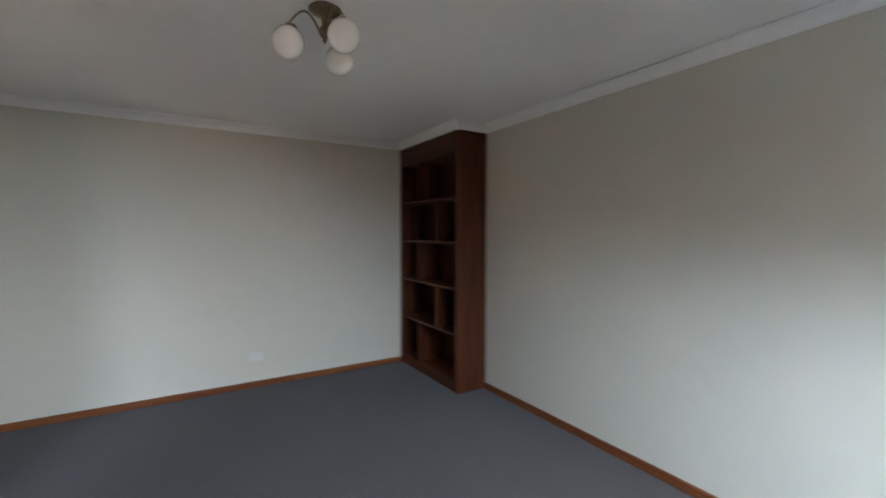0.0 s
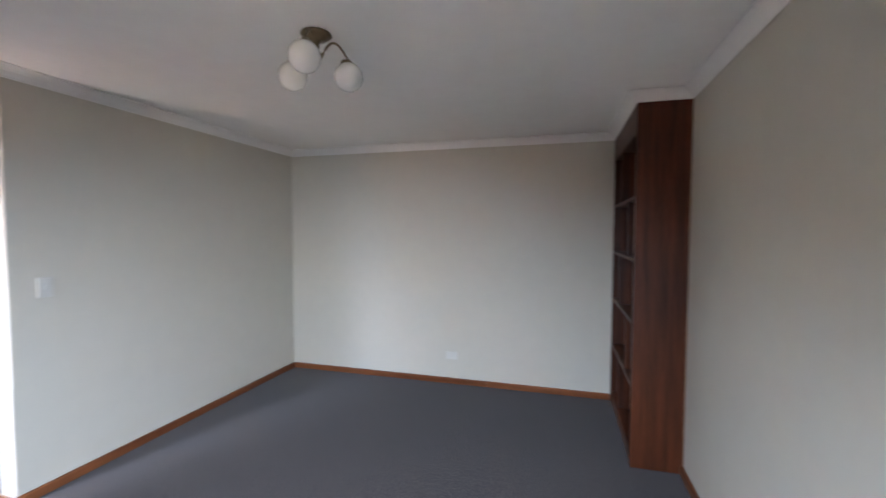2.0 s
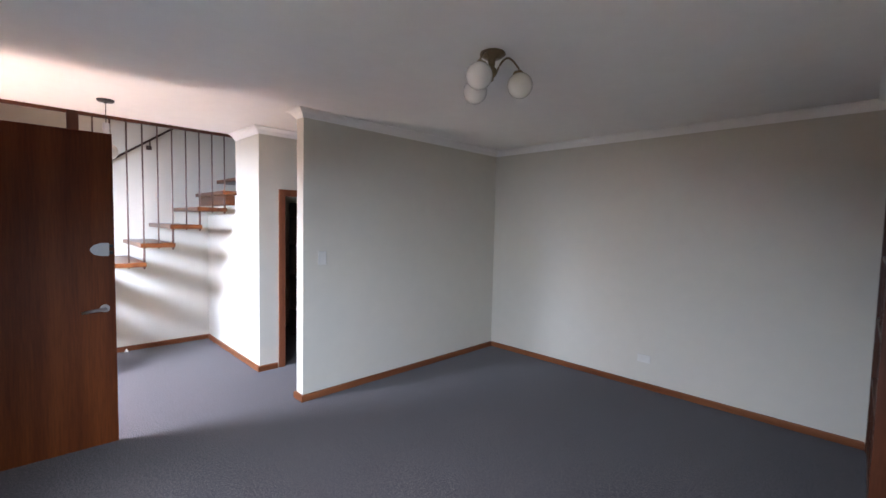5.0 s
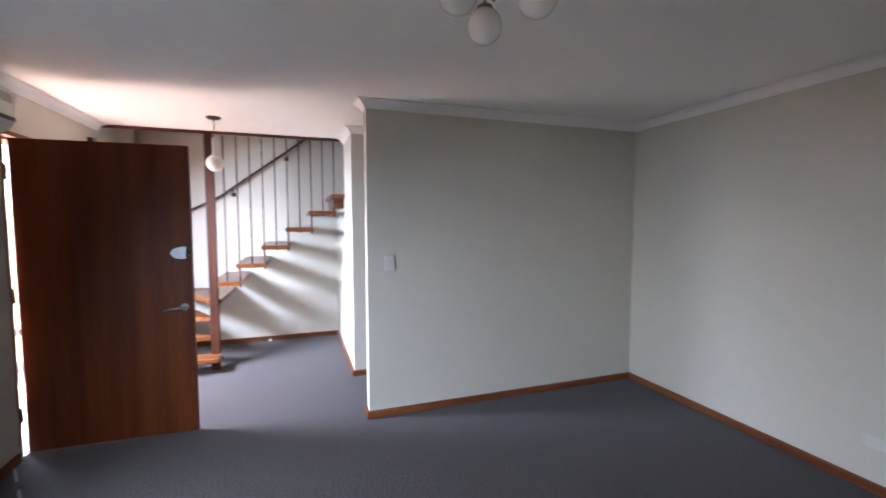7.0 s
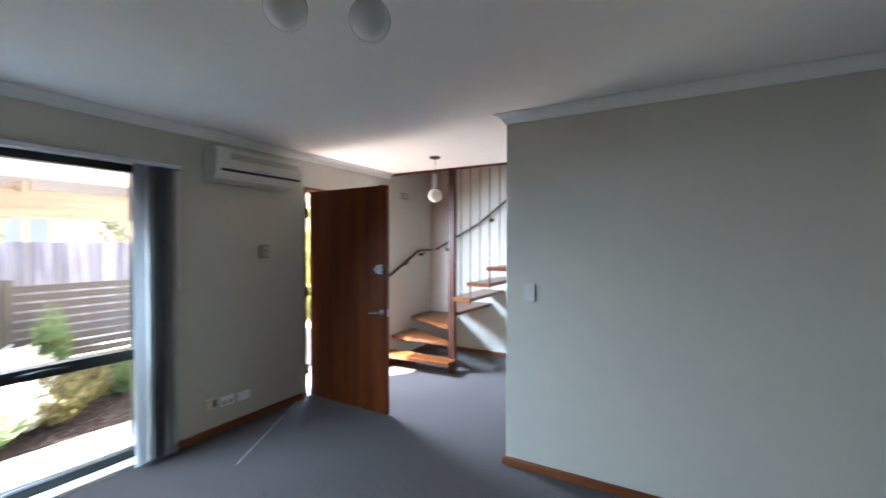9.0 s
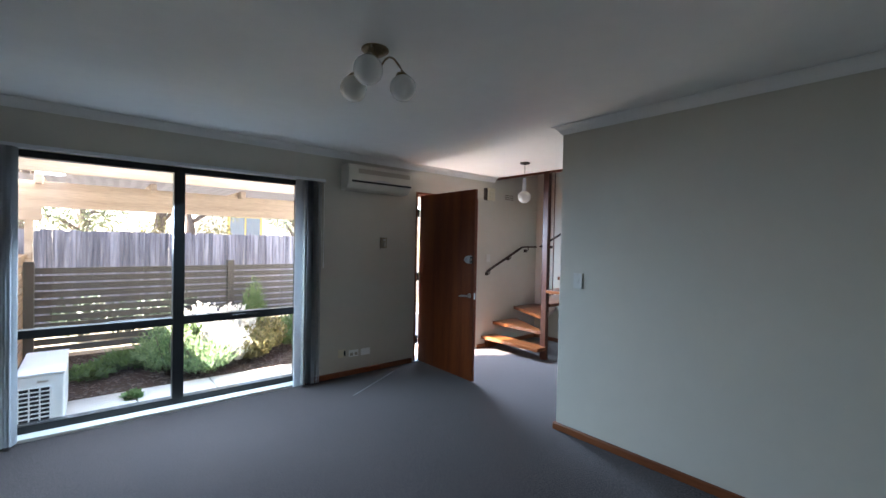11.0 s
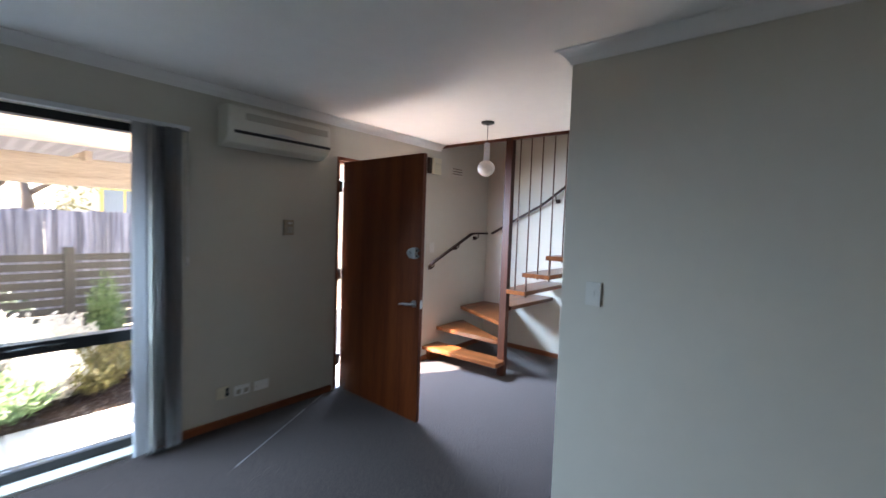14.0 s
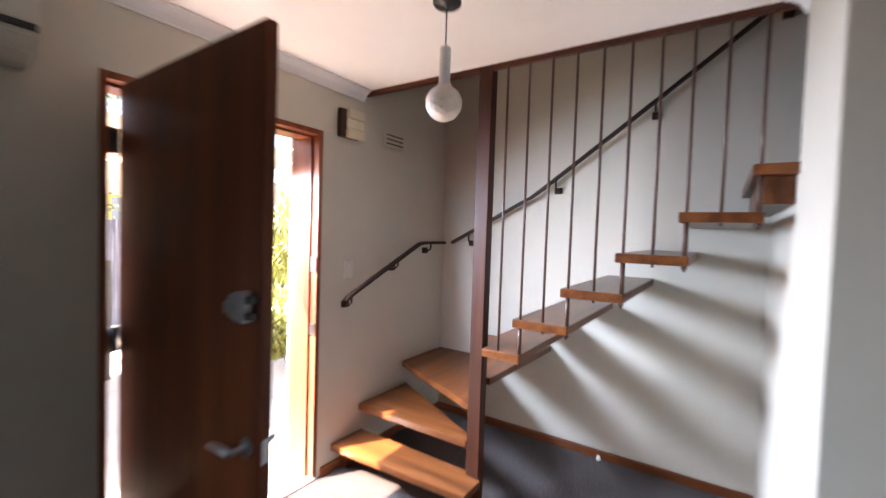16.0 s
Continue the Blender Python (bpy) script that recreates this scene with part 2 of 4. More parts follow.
def tube(bm, pts, r, seg=10, caps=True):
    """A round bar along a line of points."""
    pts = [Vector(p) for p in pts]
    rings = []
    for i, p in enumerate(pts):
        a = pts[max(i - 1, 0)]
        b = pts[min(i + 1, len(pts) - 1)]
        d = (b - a).normalized()
        up = Vector((0, 0, 1)) if abs(d.z) < 0.9 else Vector((1, 0, 0))
        u = d.cross(up).normalized()
        w = d.cross(u).normalized()
        rr = r[i] if isinstance(r, (list, tuple)) else r
        rings.append([bm.verts.new(p + rr * (math.cos(2 * math.pi * k / seg) * u + math.sin(2 * math.pi * k / seg) * w)) for k in range(seg)])
    for a, b in zip(rings, rings[1:]):
        for k in range(seg):
            f = bm.faces.new((a[k], b[k], b[(k + 1) % seg], a[(k + 1) % seg]))
            f.smooth = True
    if caps:
        bm.faces.new(rings[0])
        bm.faces.new(rings[-1][::-1])
    return bm


def lathe(bm, prof, centre=(0, 0, 0), seg=32, smooth=True):
    """Turns (radius, height) pairs round the upright axis."""
    cx, cy, cz = centre
    rings = []
    for r, z in prof:
        if r < 1e-5:
            rings.append([bm.verts.new((cx, cy, cz + z))])
        else:
            rings.append([bm.verts.new((cx + r * math.cos(2 * math.pi * k / seg), cy + r * math.sin(2 * math.pi * k / seg), cz + z)) for k in range(seg)])
    for a, b in zip(rings, rings[1:]):
        for k in range(seg):
            q = [a[k % len(a)], a[(k + 1) % len(a)], b[(k + 1) % len(b)], b[k % len(b)]]
            q = list(dict.fromkeys(q))
            if len(q) > 2:
                f = bm.faces.new(q)
                f.smooth = smooth
    bmesh.ops.recalc_face_normals(bm, faces=bm.faces)
    return bm


def sweep(bm, path, prof, closed=False):
    """Runs a profile of (distance to the path's left, height) along a plan line with mitred corners."""
    n = len(path)
    P = [Vector((*p, 0)) for p in path]
    rows = []
    for i in range(n):
        dirs = []
        if i > 0 or closed:
            dirs.append((P[i] - P[i - 1]).normalized())
        if i < n - 1 or closed:
            dirs.append((P[(i + 1) % n] - P[i]).normalized())
        nor = [Vector((-d.y, d.x, 0)) for d in dirs]
        m = sum(nor, Vector()) / len(nor)
        m = m / max(m.length_squared, 0.2)
        rows.append([bm.verts.new((P[i].x + m.x * o, P[i].y + m.y * o, z)) for o, z in prof])
    k = len(prof)
    rng = range(n) if closed else range(n - 1)
    for i in rng:
        a, b = rows[i], rows[(i + 1) % n]
        for j in range(k):
            bm.faces.new((a[j], b[j], b[(j + 1) % k], a[(j + 1) % k]))
    if not closed:
        bm.faces.new(rows[0])
        bm.faces.new(rows[-1][::-1])
    bmesh.ops.recalc_face_normals(bm, faces=bm.faces)
    return bm


def mesh_of(bm, name, material):
    me = bpy.data.meshes.new(name)
    bm.normal_update()
    bm.to_mesh(me)
    bm.free()
    me.materials.append(material)
    return me


def part(name, bm, material, parent=None, label=""):
    ob = new(name, mesh_of(bm, name, material))
    ob.parent = parent
    return tagged(ob, label=label)


def piece(name, me, parent, m):
    ob = new(name, me)
    ob.parent = parent
    ob.matrix_basis = m
    return ob


def thing(name, label, category, group="", at=(0, 0, 0)):
    ob = new(name)
    ob.empty_display_size = 0.1
    ob.location = at
    return tagged(ob, label=label, category=category, group=group)


def struct(name, bm, material, label, category):
    ob = part(name, bm, material)
    return tagged(ob, label=label, category=category, kind="structure")


def B(*args, **kw):
    return box(bmesh.new(), *args, **kw)


# ---- the large structure ----
XE, XW, XP, XP2 = 3.14, -3.08, -0.51, -0.625
YS, YN, YE, YLOB = 0.295, 5.015, 2.495, 2.505
YSO = 0.05
XL = -1.455
H = 2.418
XT = -2.12

bm = bmesh.new()
box(bm, XW - 0.15, YSO, -0.12, XE + 0.15, YN + 0.15, 0.0)
struct("floor", bm, CARPET, "mauve-grey loop pile carpet over the whole floor", "carpet floor")

bm = bmesh.new()
box(bm, XT, YSO, H, XE + 0.15, YN + 0.15, H + 0.25)
box(bm, XW, 4.6, H + 0.001, XT - 0.0005, YN, H + 0.249)
struct("ceiling", bm, CEIL, "white painted plasterboard ceiling with stairwell opening", "ceiling")

DX0, DX1, DZ = -1.76, -0.69, 2.095
WX0, WX1, WZ = 0.70, 2.84, 2.085
bm = bmesh.new()
for x0, x1, z0, z1 in ((XW - 0.15, DX0, -0.3, 5.0), (DX0, DX1, DZ, 5.0), (DX0, DX1, -0.3, -0.005), (DX1, WX0, -0.3, 5.0), (WX0, WX1, WZ, 5.0), (WX0, WX1, -0.3, -0.005), (WX1, XE + 0.15, -0.3, 5.0)):
    box(bm, x0, YSO, z0, x1, YS, z1)
struct("wall_south", bm, WALL, "cream painted wall with wide window and front door", "wall")
struct("wall_east", B(XE, YSO, -0.3, XE + 0.15, YN + 0.15, 2.65), WALL, "plain cream painted wall beside the bookcase", "wall")
struct("wall_north", B(XW - 0.15, YN, -0.3, XE + 0.15, YN + 0.15, 5.0), WALL, "plain cream painted wall with one power point", "wall")
struct("wall_west", B(XW - 0.15, YS, -0.3, XW, YN, 5.0), WALL, "cream painted wall carrying the open stair", "wall")
struct("wall_partition", B(XP2, YE, 0, XP, YN, H, bev=0.004), WALL, "cream painted partition wall with light switch", "wall")
bm = bmesh.new()
box(bm, XT + 0.03, YLOB, 0, XL, YLOB + 0.1, H)
box(bm, XW, YLOB, 0, XT + 0.03, YLOB + 0.1, 1.7755)
struct("wall_understair", bm, WALL, "cream wall closing the cupboard below the stair", "wall")
bm = bmesh.new()
SY0, SY1, SZ = 2.745, 3.46, 1.785
box(bm, XL - 0.1, YLOB + 0.1, 0, XL, SY0, H)
box(bm, XL - 0.1, SY0, SZ, XL, SY1, H)
box(bm, XL - 0.1, SY1, 0, XL, YN, H)
struct("wall_lobby", bm, WALL, "cream wall with a low cupboard doorway", "wall")
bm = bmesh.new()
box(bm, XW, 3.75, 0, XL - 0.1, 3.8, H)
struct("wall_store_back", bm, STORE_SHADE, "back wall inside the under-stair cupboard, shade put into its dark colour", "wall")
bm = bmesh.new()
box(bm, XT + 0.03, YS, H + 0.25, XT + 0.13, YN, 5.0)
struct("wall_stairwell", bm, WALL, "cream wall of the stairwell above the ceiling", "wall")
struct("ceiling_stairwell", B(XW, YS, 4.9, XT + 0.03, YN, 5.0), CEIL, "white ceiling above the stairwell", "ceiling")

# cornice
prof = [(0, 2.400), (0, 2.334), (0.007, 2.334), (0.010, 2.343), (0.017, 2.351), (0.027, 2.367), (0.042, 2.380), (0.055, 2.388), (0.062, 2.390), (0.070, 2.392), (0.070, 2.400)]
prof = [(o, min(z + 0.018, H - 0.0015)) for o, z in prof]
bm = bmesh.new()
CASE_X, CASE_Y = 2.825, 3.868
sweep(bm, [(XT + 0.035, YS), (XE, YS), (XE, CASE_Y), (CASE_X, CASE_Y), (CASE_X, YN), (XP, YN), (XP, YE), (XP2, YE), (XP2, YN)], prof)
sweep(bm, [(XL, YN), (XL, YLOB), (XT + 0.035, YLOB)], prof)
struct("cornice", bm, CORN, "white coved plaster cornice below the ceiling", "cornice")

# skirting boards, one for each straight run
SK = [(0.0005, 0.001), (0.018, 0.001), (0.018, 0.047), (0.014, 0.054), (0.0005, 0.056)]


def skirting(a, b):
    bm = bmesh.new()
    sweep(bm, [a, b], SK)
    mat = SKIRT if abs(a[0] - b[0]) > abs(a[1] - b[1]) else SKIRT_Y
    return struct("baseboard", bm, mat, "stained red-brown timber skirting board", "skirting board")


skirting((-0.66, YS), (WX0 - 0.02, YS))
skirting((WX1 + 0.02, YS), (XE, YS))
skirting((XE, YS + 0.018), (XE, CASE_Y))
skirting((CASE_X, YN), (1.686, YN))
skirting((1.684, YN), (XP, YN))
skirting((XP, YN - 0.018), (XP, YE - 0.018))
skirting((XP, YE), (XP2, YE))
skirting((XP2, YE - 0.018), (XP2, YN))
skirting((XL, SY0 - 0.06), (XL, YLOB - 0.018))
skirting((XL, YLOB), (XW, YLOB))
skirting((XW, YLOB - 0.018), (XW, YS))
skirting((XW, YS), (DX0 - 0.03, YS))

# ---- front door ----
door = thing("front_door", "dark red-brown timber front door standing wide open", "door", at=(-0.755, 0.30, 0))
door["kind"] = "structure"
door.rotation_euler = (0, 0, radians(-1.6))


def at_door(bm):
    bmesh.ops.translate(bm, verts=bm.verts, vec=(0.755, -0.30, 0))
    return bm


leaf = part("leaf", at_door(B(-0.790, 0.30, 0.012, -0.755, 1.292, 2.048, bev=0.002)), DOORWOOD, door)
for z in (0.27, 1.05, 1.834):
    bm = bmesh.new()
    tube(bm, [(-0.728, 0.288, z - 0.05), (-0.728, 0.288, z + 0.05)], 0.008)
    box(bm, -0.757, 0.284, z - 0.048, -0.728, 0.292, z + 0.048)
    box(bm, -0.728, 0.284, z - 0.048, -0.700, 0.292, z + 0.048)
    part("hinge", at_door(bm), BLACKPL, door, "dark steel hinge")
bm = bmesh.new()
prism_pts = [(1.165, 1.302), (1.185, 1.272), (1.225, 1.262), (1.262, 1.262), (1.262, 1.345), (1.225, 1.345), (1.185, 1.332)]
lo = [bm.verts.new((-0.7555, y, z)) for y, z in prism_pts]
hi = [bm.verts.new((-0.722, y, z)) for y, z in prism_pts]
bm.faces.new(hi)
bm.faces.new(lo[::-1])
for i in range(len(lo)):
    bm.faces.new((lo[i], lo[(i + 1) % len(lo)], hi[(i + 1) % len(lo)], hi[i]))
bmesh.ops.recalc_face_normals(bm, faces=bm.faces)
bmesh.ops.bevel(bm, geom=bm.edges[:], offset=0.004, segments=2, affect='EDGES')
lock = part("deadlock", at_door(bm), CHROME, door, "satin chrome rim deadlock")
bm = bmesh.new()
tube(bm, [(-0.7225, 1.205, 1.303), (-0.712, 1.205, 1.303)], 0.016, 16)
box(bm, -0.713, 1.2, 1.288, -0.704, 1.21, 1.318)
part("turn_knob", at_door(bm), CHROME, lock)
for z in (1.282, 1.325):
    part("bolt", at_door(B(-0.75, 1.2605, z - 0.009, -0.728, 1.284, z + 0.009)), BLACKPL, lock)
bm = bmesh.new()
tube(bm, [(-0.7552, 1.235, 0.918), (-0.748, 1.235, 0.918)], 0.026, 20)
handle = part("door_handle", at_door(bm), CHROME, door, "chrome lever handle")
bm = bmesh.new()
tube(bm, [(-0.748, 1.235, 0.918), (-0.712, 1.235, 0.918), (-0.706, 1.225, 0.917), (-0.706, 1.17, 0.914), (-0.709, 1.118, 0.905)], [0.010, 0.010, 0.0105, 0.010, 0.007], 12)
part("lever", at_door(bm), CHROME, handle)
bm = bmesh.new()
tube(bm, [(-0.790, 1.235, 0.918), (-0.835, 1.235, 0.918), (-0.842, 1.225, 0.917), (-0.842, 1.13, 0.912)], 0.0095, 12)
part("outer_lever", at_door(bm), CHROME, handle)
part("latch_plate", at_door(B(-0.783, 1.2915, 0.885, -0.763, 1.2935, 0.95)), CHROME, door)

frame_d = thing("door_frame", "red-brown stained timber front door frame with threshold", "door frame", at=(-1.22, 0.2, 0))
frame_d["kind"] = "structure"


def local(bm, o):
    bmesh.ops.translate(bm, verts=bm.verts, vec=-Vector(o.location))
    return bm


bm = bmesh.new()
box(bm, DX1 - 0.028, YSO + 0.09, 0, DX1 - 0.0005, YS + 0.004, DZ - 0.0005, bev=0.002)
part("jamb", local(bm, frame_d), FRAMEWOOD, frame_d)
bm = bmesh.new()
box(bm, DX0 + 0.0005, YSO + 0.004, 0, DX0 + 0.030, YS + 0.004, DZ - 0.0005, bev=0.002)
box(bm, DX0 + 0.030, YSO + 0.09, 0, DX0 + 0.044, YS - 0.05, DZ - 0.03)
part("jamb", local(bm, frame_d), FRAMEWOOD, frame_d)
bm = bmesh.new()
box(bm, DX0 + 0.0302, YSO + 0.004, DZ - 0.030, DX1 - 0.0285, YS + 0.004, DZ - 0.0005, bev=0.002)
box(bm, DX0 + 0.0445, YSO + 0.09, DZ - 0.044, DX1 - 0.0285, YS - 0.05, DZ - 0.0305)
part("head", local(bm, frame_d), FRAMEWOOD, frame_d)
part("threshold", local(B(DX0 + 0.001, YSO - 0.05, -0.004, DX1 - 0.001, YS + 0.01, 0.012, bev=0.002), frame_d), SILVER, frame_d, "silver threshold strip")
part("strike_plate", local(B(DX0 + 0.0302, YS - 0.048, 1.26, DX0 + 0.036, YS - 0.002, 1.35), frame_d), CHROME, frame_d)
part("strike_plate", local(B(DX0 + 0.0302, YS - 0.048, 0.88, DX0 + 0.034, YS - 0.006, 0.95), frame_d), CHROME, frame_d)

# ---- cupboard doorway below the stair ----
sf = thing("cupboard_door_frame", "dark stained timber frame of the under-stair cupboard", "door frame", at=(XL, 3.1, 0))
sf["kind"] = "structure"
part("jamb", local(B(XL - 0.1, SY0 - 0.045, 0, XL + 0.014, SY0 + 0.02, SZ + 0.045), sf), FRAMEWOOD, sf)
part("jamb", local(B(XL - 0.1, SY1 - 0.02, 0, XL + 0.014, SY1 + 0.045, SZ + 0.045), sf), FRAMEWOOD, sf)
part("head", local(B(XL - 0.1, SY0 + 0.0202, SZ - 0.02, XL + 0.014, SY1 - 0.0202, SZ + 0.045), sf), FRAMEWOOD, sf)
shelves = thing("cupboard_shelving", "dark timber shelves inside the under-stair cupboard, shade put into their colour", "shelves", at=(-1.9, 3.6, 0))
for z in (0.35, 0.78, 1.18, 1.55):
    part("shelf", local(B(-2.6, 3.35, z, XL - 0.102, 3.749, z + 0.02), shelves), STORE_SHADE, shelves)
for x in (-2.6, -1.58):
    part("side_panel", local(B(x - 0.018, 3.35, 0, x, 3.749, 1.75), shelves), STORE_SHADE, shelves)

# ---- window ----
win = thing("window_1", "wide dark aluminium window, two bays, open outlook to garden", "window", at=(1.78, 0.15, 0))
win["kind"] = "structure"
FY0, FY1 = 0.11, 0.19
MX = 1.78
bm = bmesh.new()
box(bm, WX0, FY0, 0.02, WX0 + 0.045, FY1, WZ)
box(bm, WX1 - 0.045, FY0, 0.02, WX1, FY1, WZ)
box(bm, WX0 + 0.0455, FY0, WZ - 0.05, WX1 - 0.0455, FY1, WZ)
box(bm, WX0 + 0.0455, FY0, 0.02, WX1 - 0.0455, FY1, 0.075)
part("window_frame", local(bm, win), BLACKALU, win)
part("mullion", local(B(MX - 0.048, FY0 - 0.004, 0.0755, MX + 0.035, FY1 + 0.006, WZ - 0.0505), win), BLACKALU, win)
for x0, x1, z0, z1 in ((WX0 + 0.0455, MX - 0.0485, 0.715, 0.785), (MX + 0.0355, WX1 - 0.0455, 0.715, 0.775)):
    part("transom", local(B(x0, FY0, z0, x1, FY1 + 0.002, z1), win), BLACKALU, win)
for x0, x1 in ((WX0 + 0.0455, MX - 0.0485), (MX + 0.0355, WX1 - 0.0455)):
    for z0, z1 in ((0.0755, 0.7145), (0.7855, WZ - 0.0505)):
        pane = part("pane", local(B(x0, 0.148, z0, x1, 0.153, z1), win), GLASS, win, "clear window glass")
        pane.visible_shadow = False
bm = bmesh.new()
box(bm, 1.10, FY1 + 0.0022, 0.742, 1.36, FY1 + 0.014, 0.762, bev=0.003)
tube(bm, [(1.13, FY1 + 0.02, 0.757), (1.22, FY1 + 0.03, 0.765), (1.34, FY1 + 0.025, 0.759)], 0.007, 8)
part("latch", local(bm, win), BLACKPL, win)
part("window_sill", local(B(WX0 + 0.001, FY1 + 0.0005, -0.004, WX1 - 0.001, YS + 0.012, 0.022, bev=0.003), win), SILLPAINT, win, "cream painted floor-level sill")

# ---- vertical blinds ----
blinds = thing("vertical_blinds", "grey fabric vertical blinds drawn open to both sides", "blinds", at=(1.68, YS, 2.09))
bm = bmesh.new()
box(bm, 0.50, YS + 0.0005, 2.075, 3.02, YS + 0.045, 2.105, bev=0.003)
part("head_rail", local(bm, blinds), SILVER, blinds, "pale aluminium head rail")
SL = []
rng = random.Random(4)
for n in range(12):
    SL.append((0.560 + 0.0165 * n, radians(74 + rng.uniform(-16, 12))))
SL.append((0.785, radians(14)))
for k in range(11):
    SL.append((2.765 + 0.021 * k, radians(80 + rng.uniform(-15, 12))))
for x, a in SL:
    bm = bmesh.new()
    rows = []
    for j in range(7):
        u = (j / 6 - 0.5) * 0.089
        w = 0.006 * (1 - (2 * j / 6 - 1) ** 2)
        px, py = x + u * math.cos(a) - w * math.sin(a), YS + 0.062 + u * math.sin(a) + w * math.cos(a)
        rows.append([bm.verts.new((px, py, z)) for z in (0.018, 0.7, 1.4, 2.074)])
    for r0, r1 in zip(rows, rows[1:]):
        for q in range(3):
            bm.faces.new((r0[q], r1[q], r1[q + 1], r0[q + 1])).smooth = True
    bmesh.ops.solidify(bm, geom=bm.faces[:], thickness=0.0012)
    part("vane", local(bm, blinds), BLIND, blinds)
bm = bmesh.new()
tube(bm, [(0.512, YS + 0.03, 2.07), (0.510, YS + 0.03, 1.25)], 0.003, 6)
tube(bm, [(0.510, YS + 0.03, 1.25), (0.510, YS + 0.03, 1.19)], 0.007, 8)
part("cord", local(bm, blinds), WHITEPL, blinds, "pale pull cord with weight")

# ---- wall air conditioner ----
ac = thing("air_conditioner", "aged white split-system air conditioner on the wall", "air conditioner", at=(-0.09, YS, 2.2))
bm = bmesh.new()
pr = [(YS + 0.0005, 2.325), (YS + 0.155, 2.318), (YS + 0.180, 2.300), (YS + 0.188, 2.26), (YS + 0.188, 2.150), (YS + 0.180, 2.110), (YS + 0.145, 2.070), (YS + 0.07, 2.050), (YS + 0.0005, 2.048)]
A0, A1 = -0.485, 0.315
lo = [bm.verts.new((A0, y, z)) for y, z in pr]
hi = [bm.verts.new((A1, y, z)) for y, z in pr]
bm.faces.new(lo)
bm.faces.new(hi[::-1])
for i in range(len(pr)):
    bm.faces.new((lo[i], hi[i], hi[(i + 1) % len(pr)], lo[(i + 1) % len(pr)]))
bmesh.ops.recalc_face_normals(bm, faces=bm.faces)
bmesh.ops.bevel(bm, geom=bm.edges[:], offset=0.007, segments=2, affect='EDGES')
part("body", local(bm, ac), ACWHITE, ac)
grille = part("intake_grille", local(B(A0 + 0.03, YS + 0.1885, 2.222, A1 - 0.11, YS + 0.1905, 2.272, bev=0.0008), ac), ACGREY, ac, "grey-beige intake band")
for k in range(5):
    part("slat", local(B(A0 + 0.034, YS + 0.1906, 2.227 + 0.0095 * k, A1 - 0.114, YS + 0.1925, 2.231 + 0.0095 * k), ac), ACGREY, grille)
part("outlet_gap", local(B(A0 + 0.006, YS + 0.181, 2.126, A1 - 0.035, YS + 0.1895, 2.147), ac), BLACKPL, ac, "black air outlet slot")
bm = bmesh.new()
for k in range(9):
    x = -0.20 + 0.027 * k
    hgt = 0.022 * math.sin(math.pi * (k + 0.5) / 9)
    box(bm, x, YS + 0.1886, 2.150, x + 0.025, YS + 0.1905, 2.150 + max(hgt, 0.004))
part("badge", local(bm, ac), BLIND, ac, "grey arched display strip")
ac.location.z -= 0.03
part("drain_foot", local(B(A0 + 0.05, YS + 0.02, 2.040, A0 + 0.13, YS + 0.09, 2.053), ac), ACWHITE, ac)


# ---- small fittings on the walls ----
PLATE = simple("off_white_plate_plastic", (0.59, 0.57, 0.52), 0.4, 0, 0.04, 30, 0.0)
TANPL = simple("aged_tan_plastic", (0.33, 0.27, 0.19), 0.5, 0, 0.08, 40, 0.02)
def plate(name, label, category, origin, face, w, h, d, mat, marks=()):
    """A wall plate; face is 'y' (on the south wall), '-y' (north wall) or 'x' (partition)."""
    t = thing(name, label, category, at=origin)
    t.rotation_euler = (0, 0, {"y": 0, "-y": math.pi, "x": -math.pi / 2}[face])
    part("plate", B(-w / 2, 0.0005, -h / 2, w / 2, d, h / 2, bev=0.0025), mat, t)
    for nm, x, z, mw, mh, md, mm in marks:
        part(nm, B(x - mw / 2, d - 0.0005, z - mh / 2, x + mw / 2, d + md, z + mh / 2, bev=0.001), mm, t)
    return t


plate("light_switch", "white plastic light switch plate on the partition", "light switch", (XP, 2.665, 1.205), "x", 0.075, 0.116, 0.012, PLATE, [("rocker", 0, 0, 0.016, 0.026, 0.004, PLATE)])
plate("power_point", "white double power point low on the wall", "power point", (1.33, YN, 0.285), "-y", 0.116, 0.074, 0.011, PLATE,
      [("socket", -0.028, -0.008, 0.034, 0.034, 0.002, PLATE), ("socket", 0.028, -0.008, 0.034, 0.034, 0.002, PLATE), ("rocker", -0.028, 0.026, 0.012, 0.014, 0.003, PLATE), ("rocker", 0.028, 0.026, 0.012, 0.014, 0.003, PLATE)])
plate("heater_control", "cream thermostat control plate on the wall", "thermostat", (-0.226, YS, 1.46), "y", 0.084, 0.122, 0.020, TANPL,
      [("dial", -0.008, -0.018, 0.034, 0.05, 0.012, ACGREY), ("switch", -0.008, 0.034, 0.03, 0.016, 0.004, PLATE)])
plate("cream_socket", "cream aerial socket plate with dark insert", "wall socket", (0.272, YS, 0.250), "y", 0.085, 0.085, 0.012, CREAMPL, [("insert", -0.030, 0.0, 0.02, 0.06, 0.004, BLACKPL)])
plate("power_point", "white double power point low on the wall", "power point", (0.13, YS, 0.236), "y", 0.116, 0.074, 0.011, WHITEPL,
      [("socket", -0.028, -0.008, 0.034, 0.034, 0.002, ACGREY), ("socket", 0.028, -0.008, 0.034, 0.034, 0.002, ACGREY)])
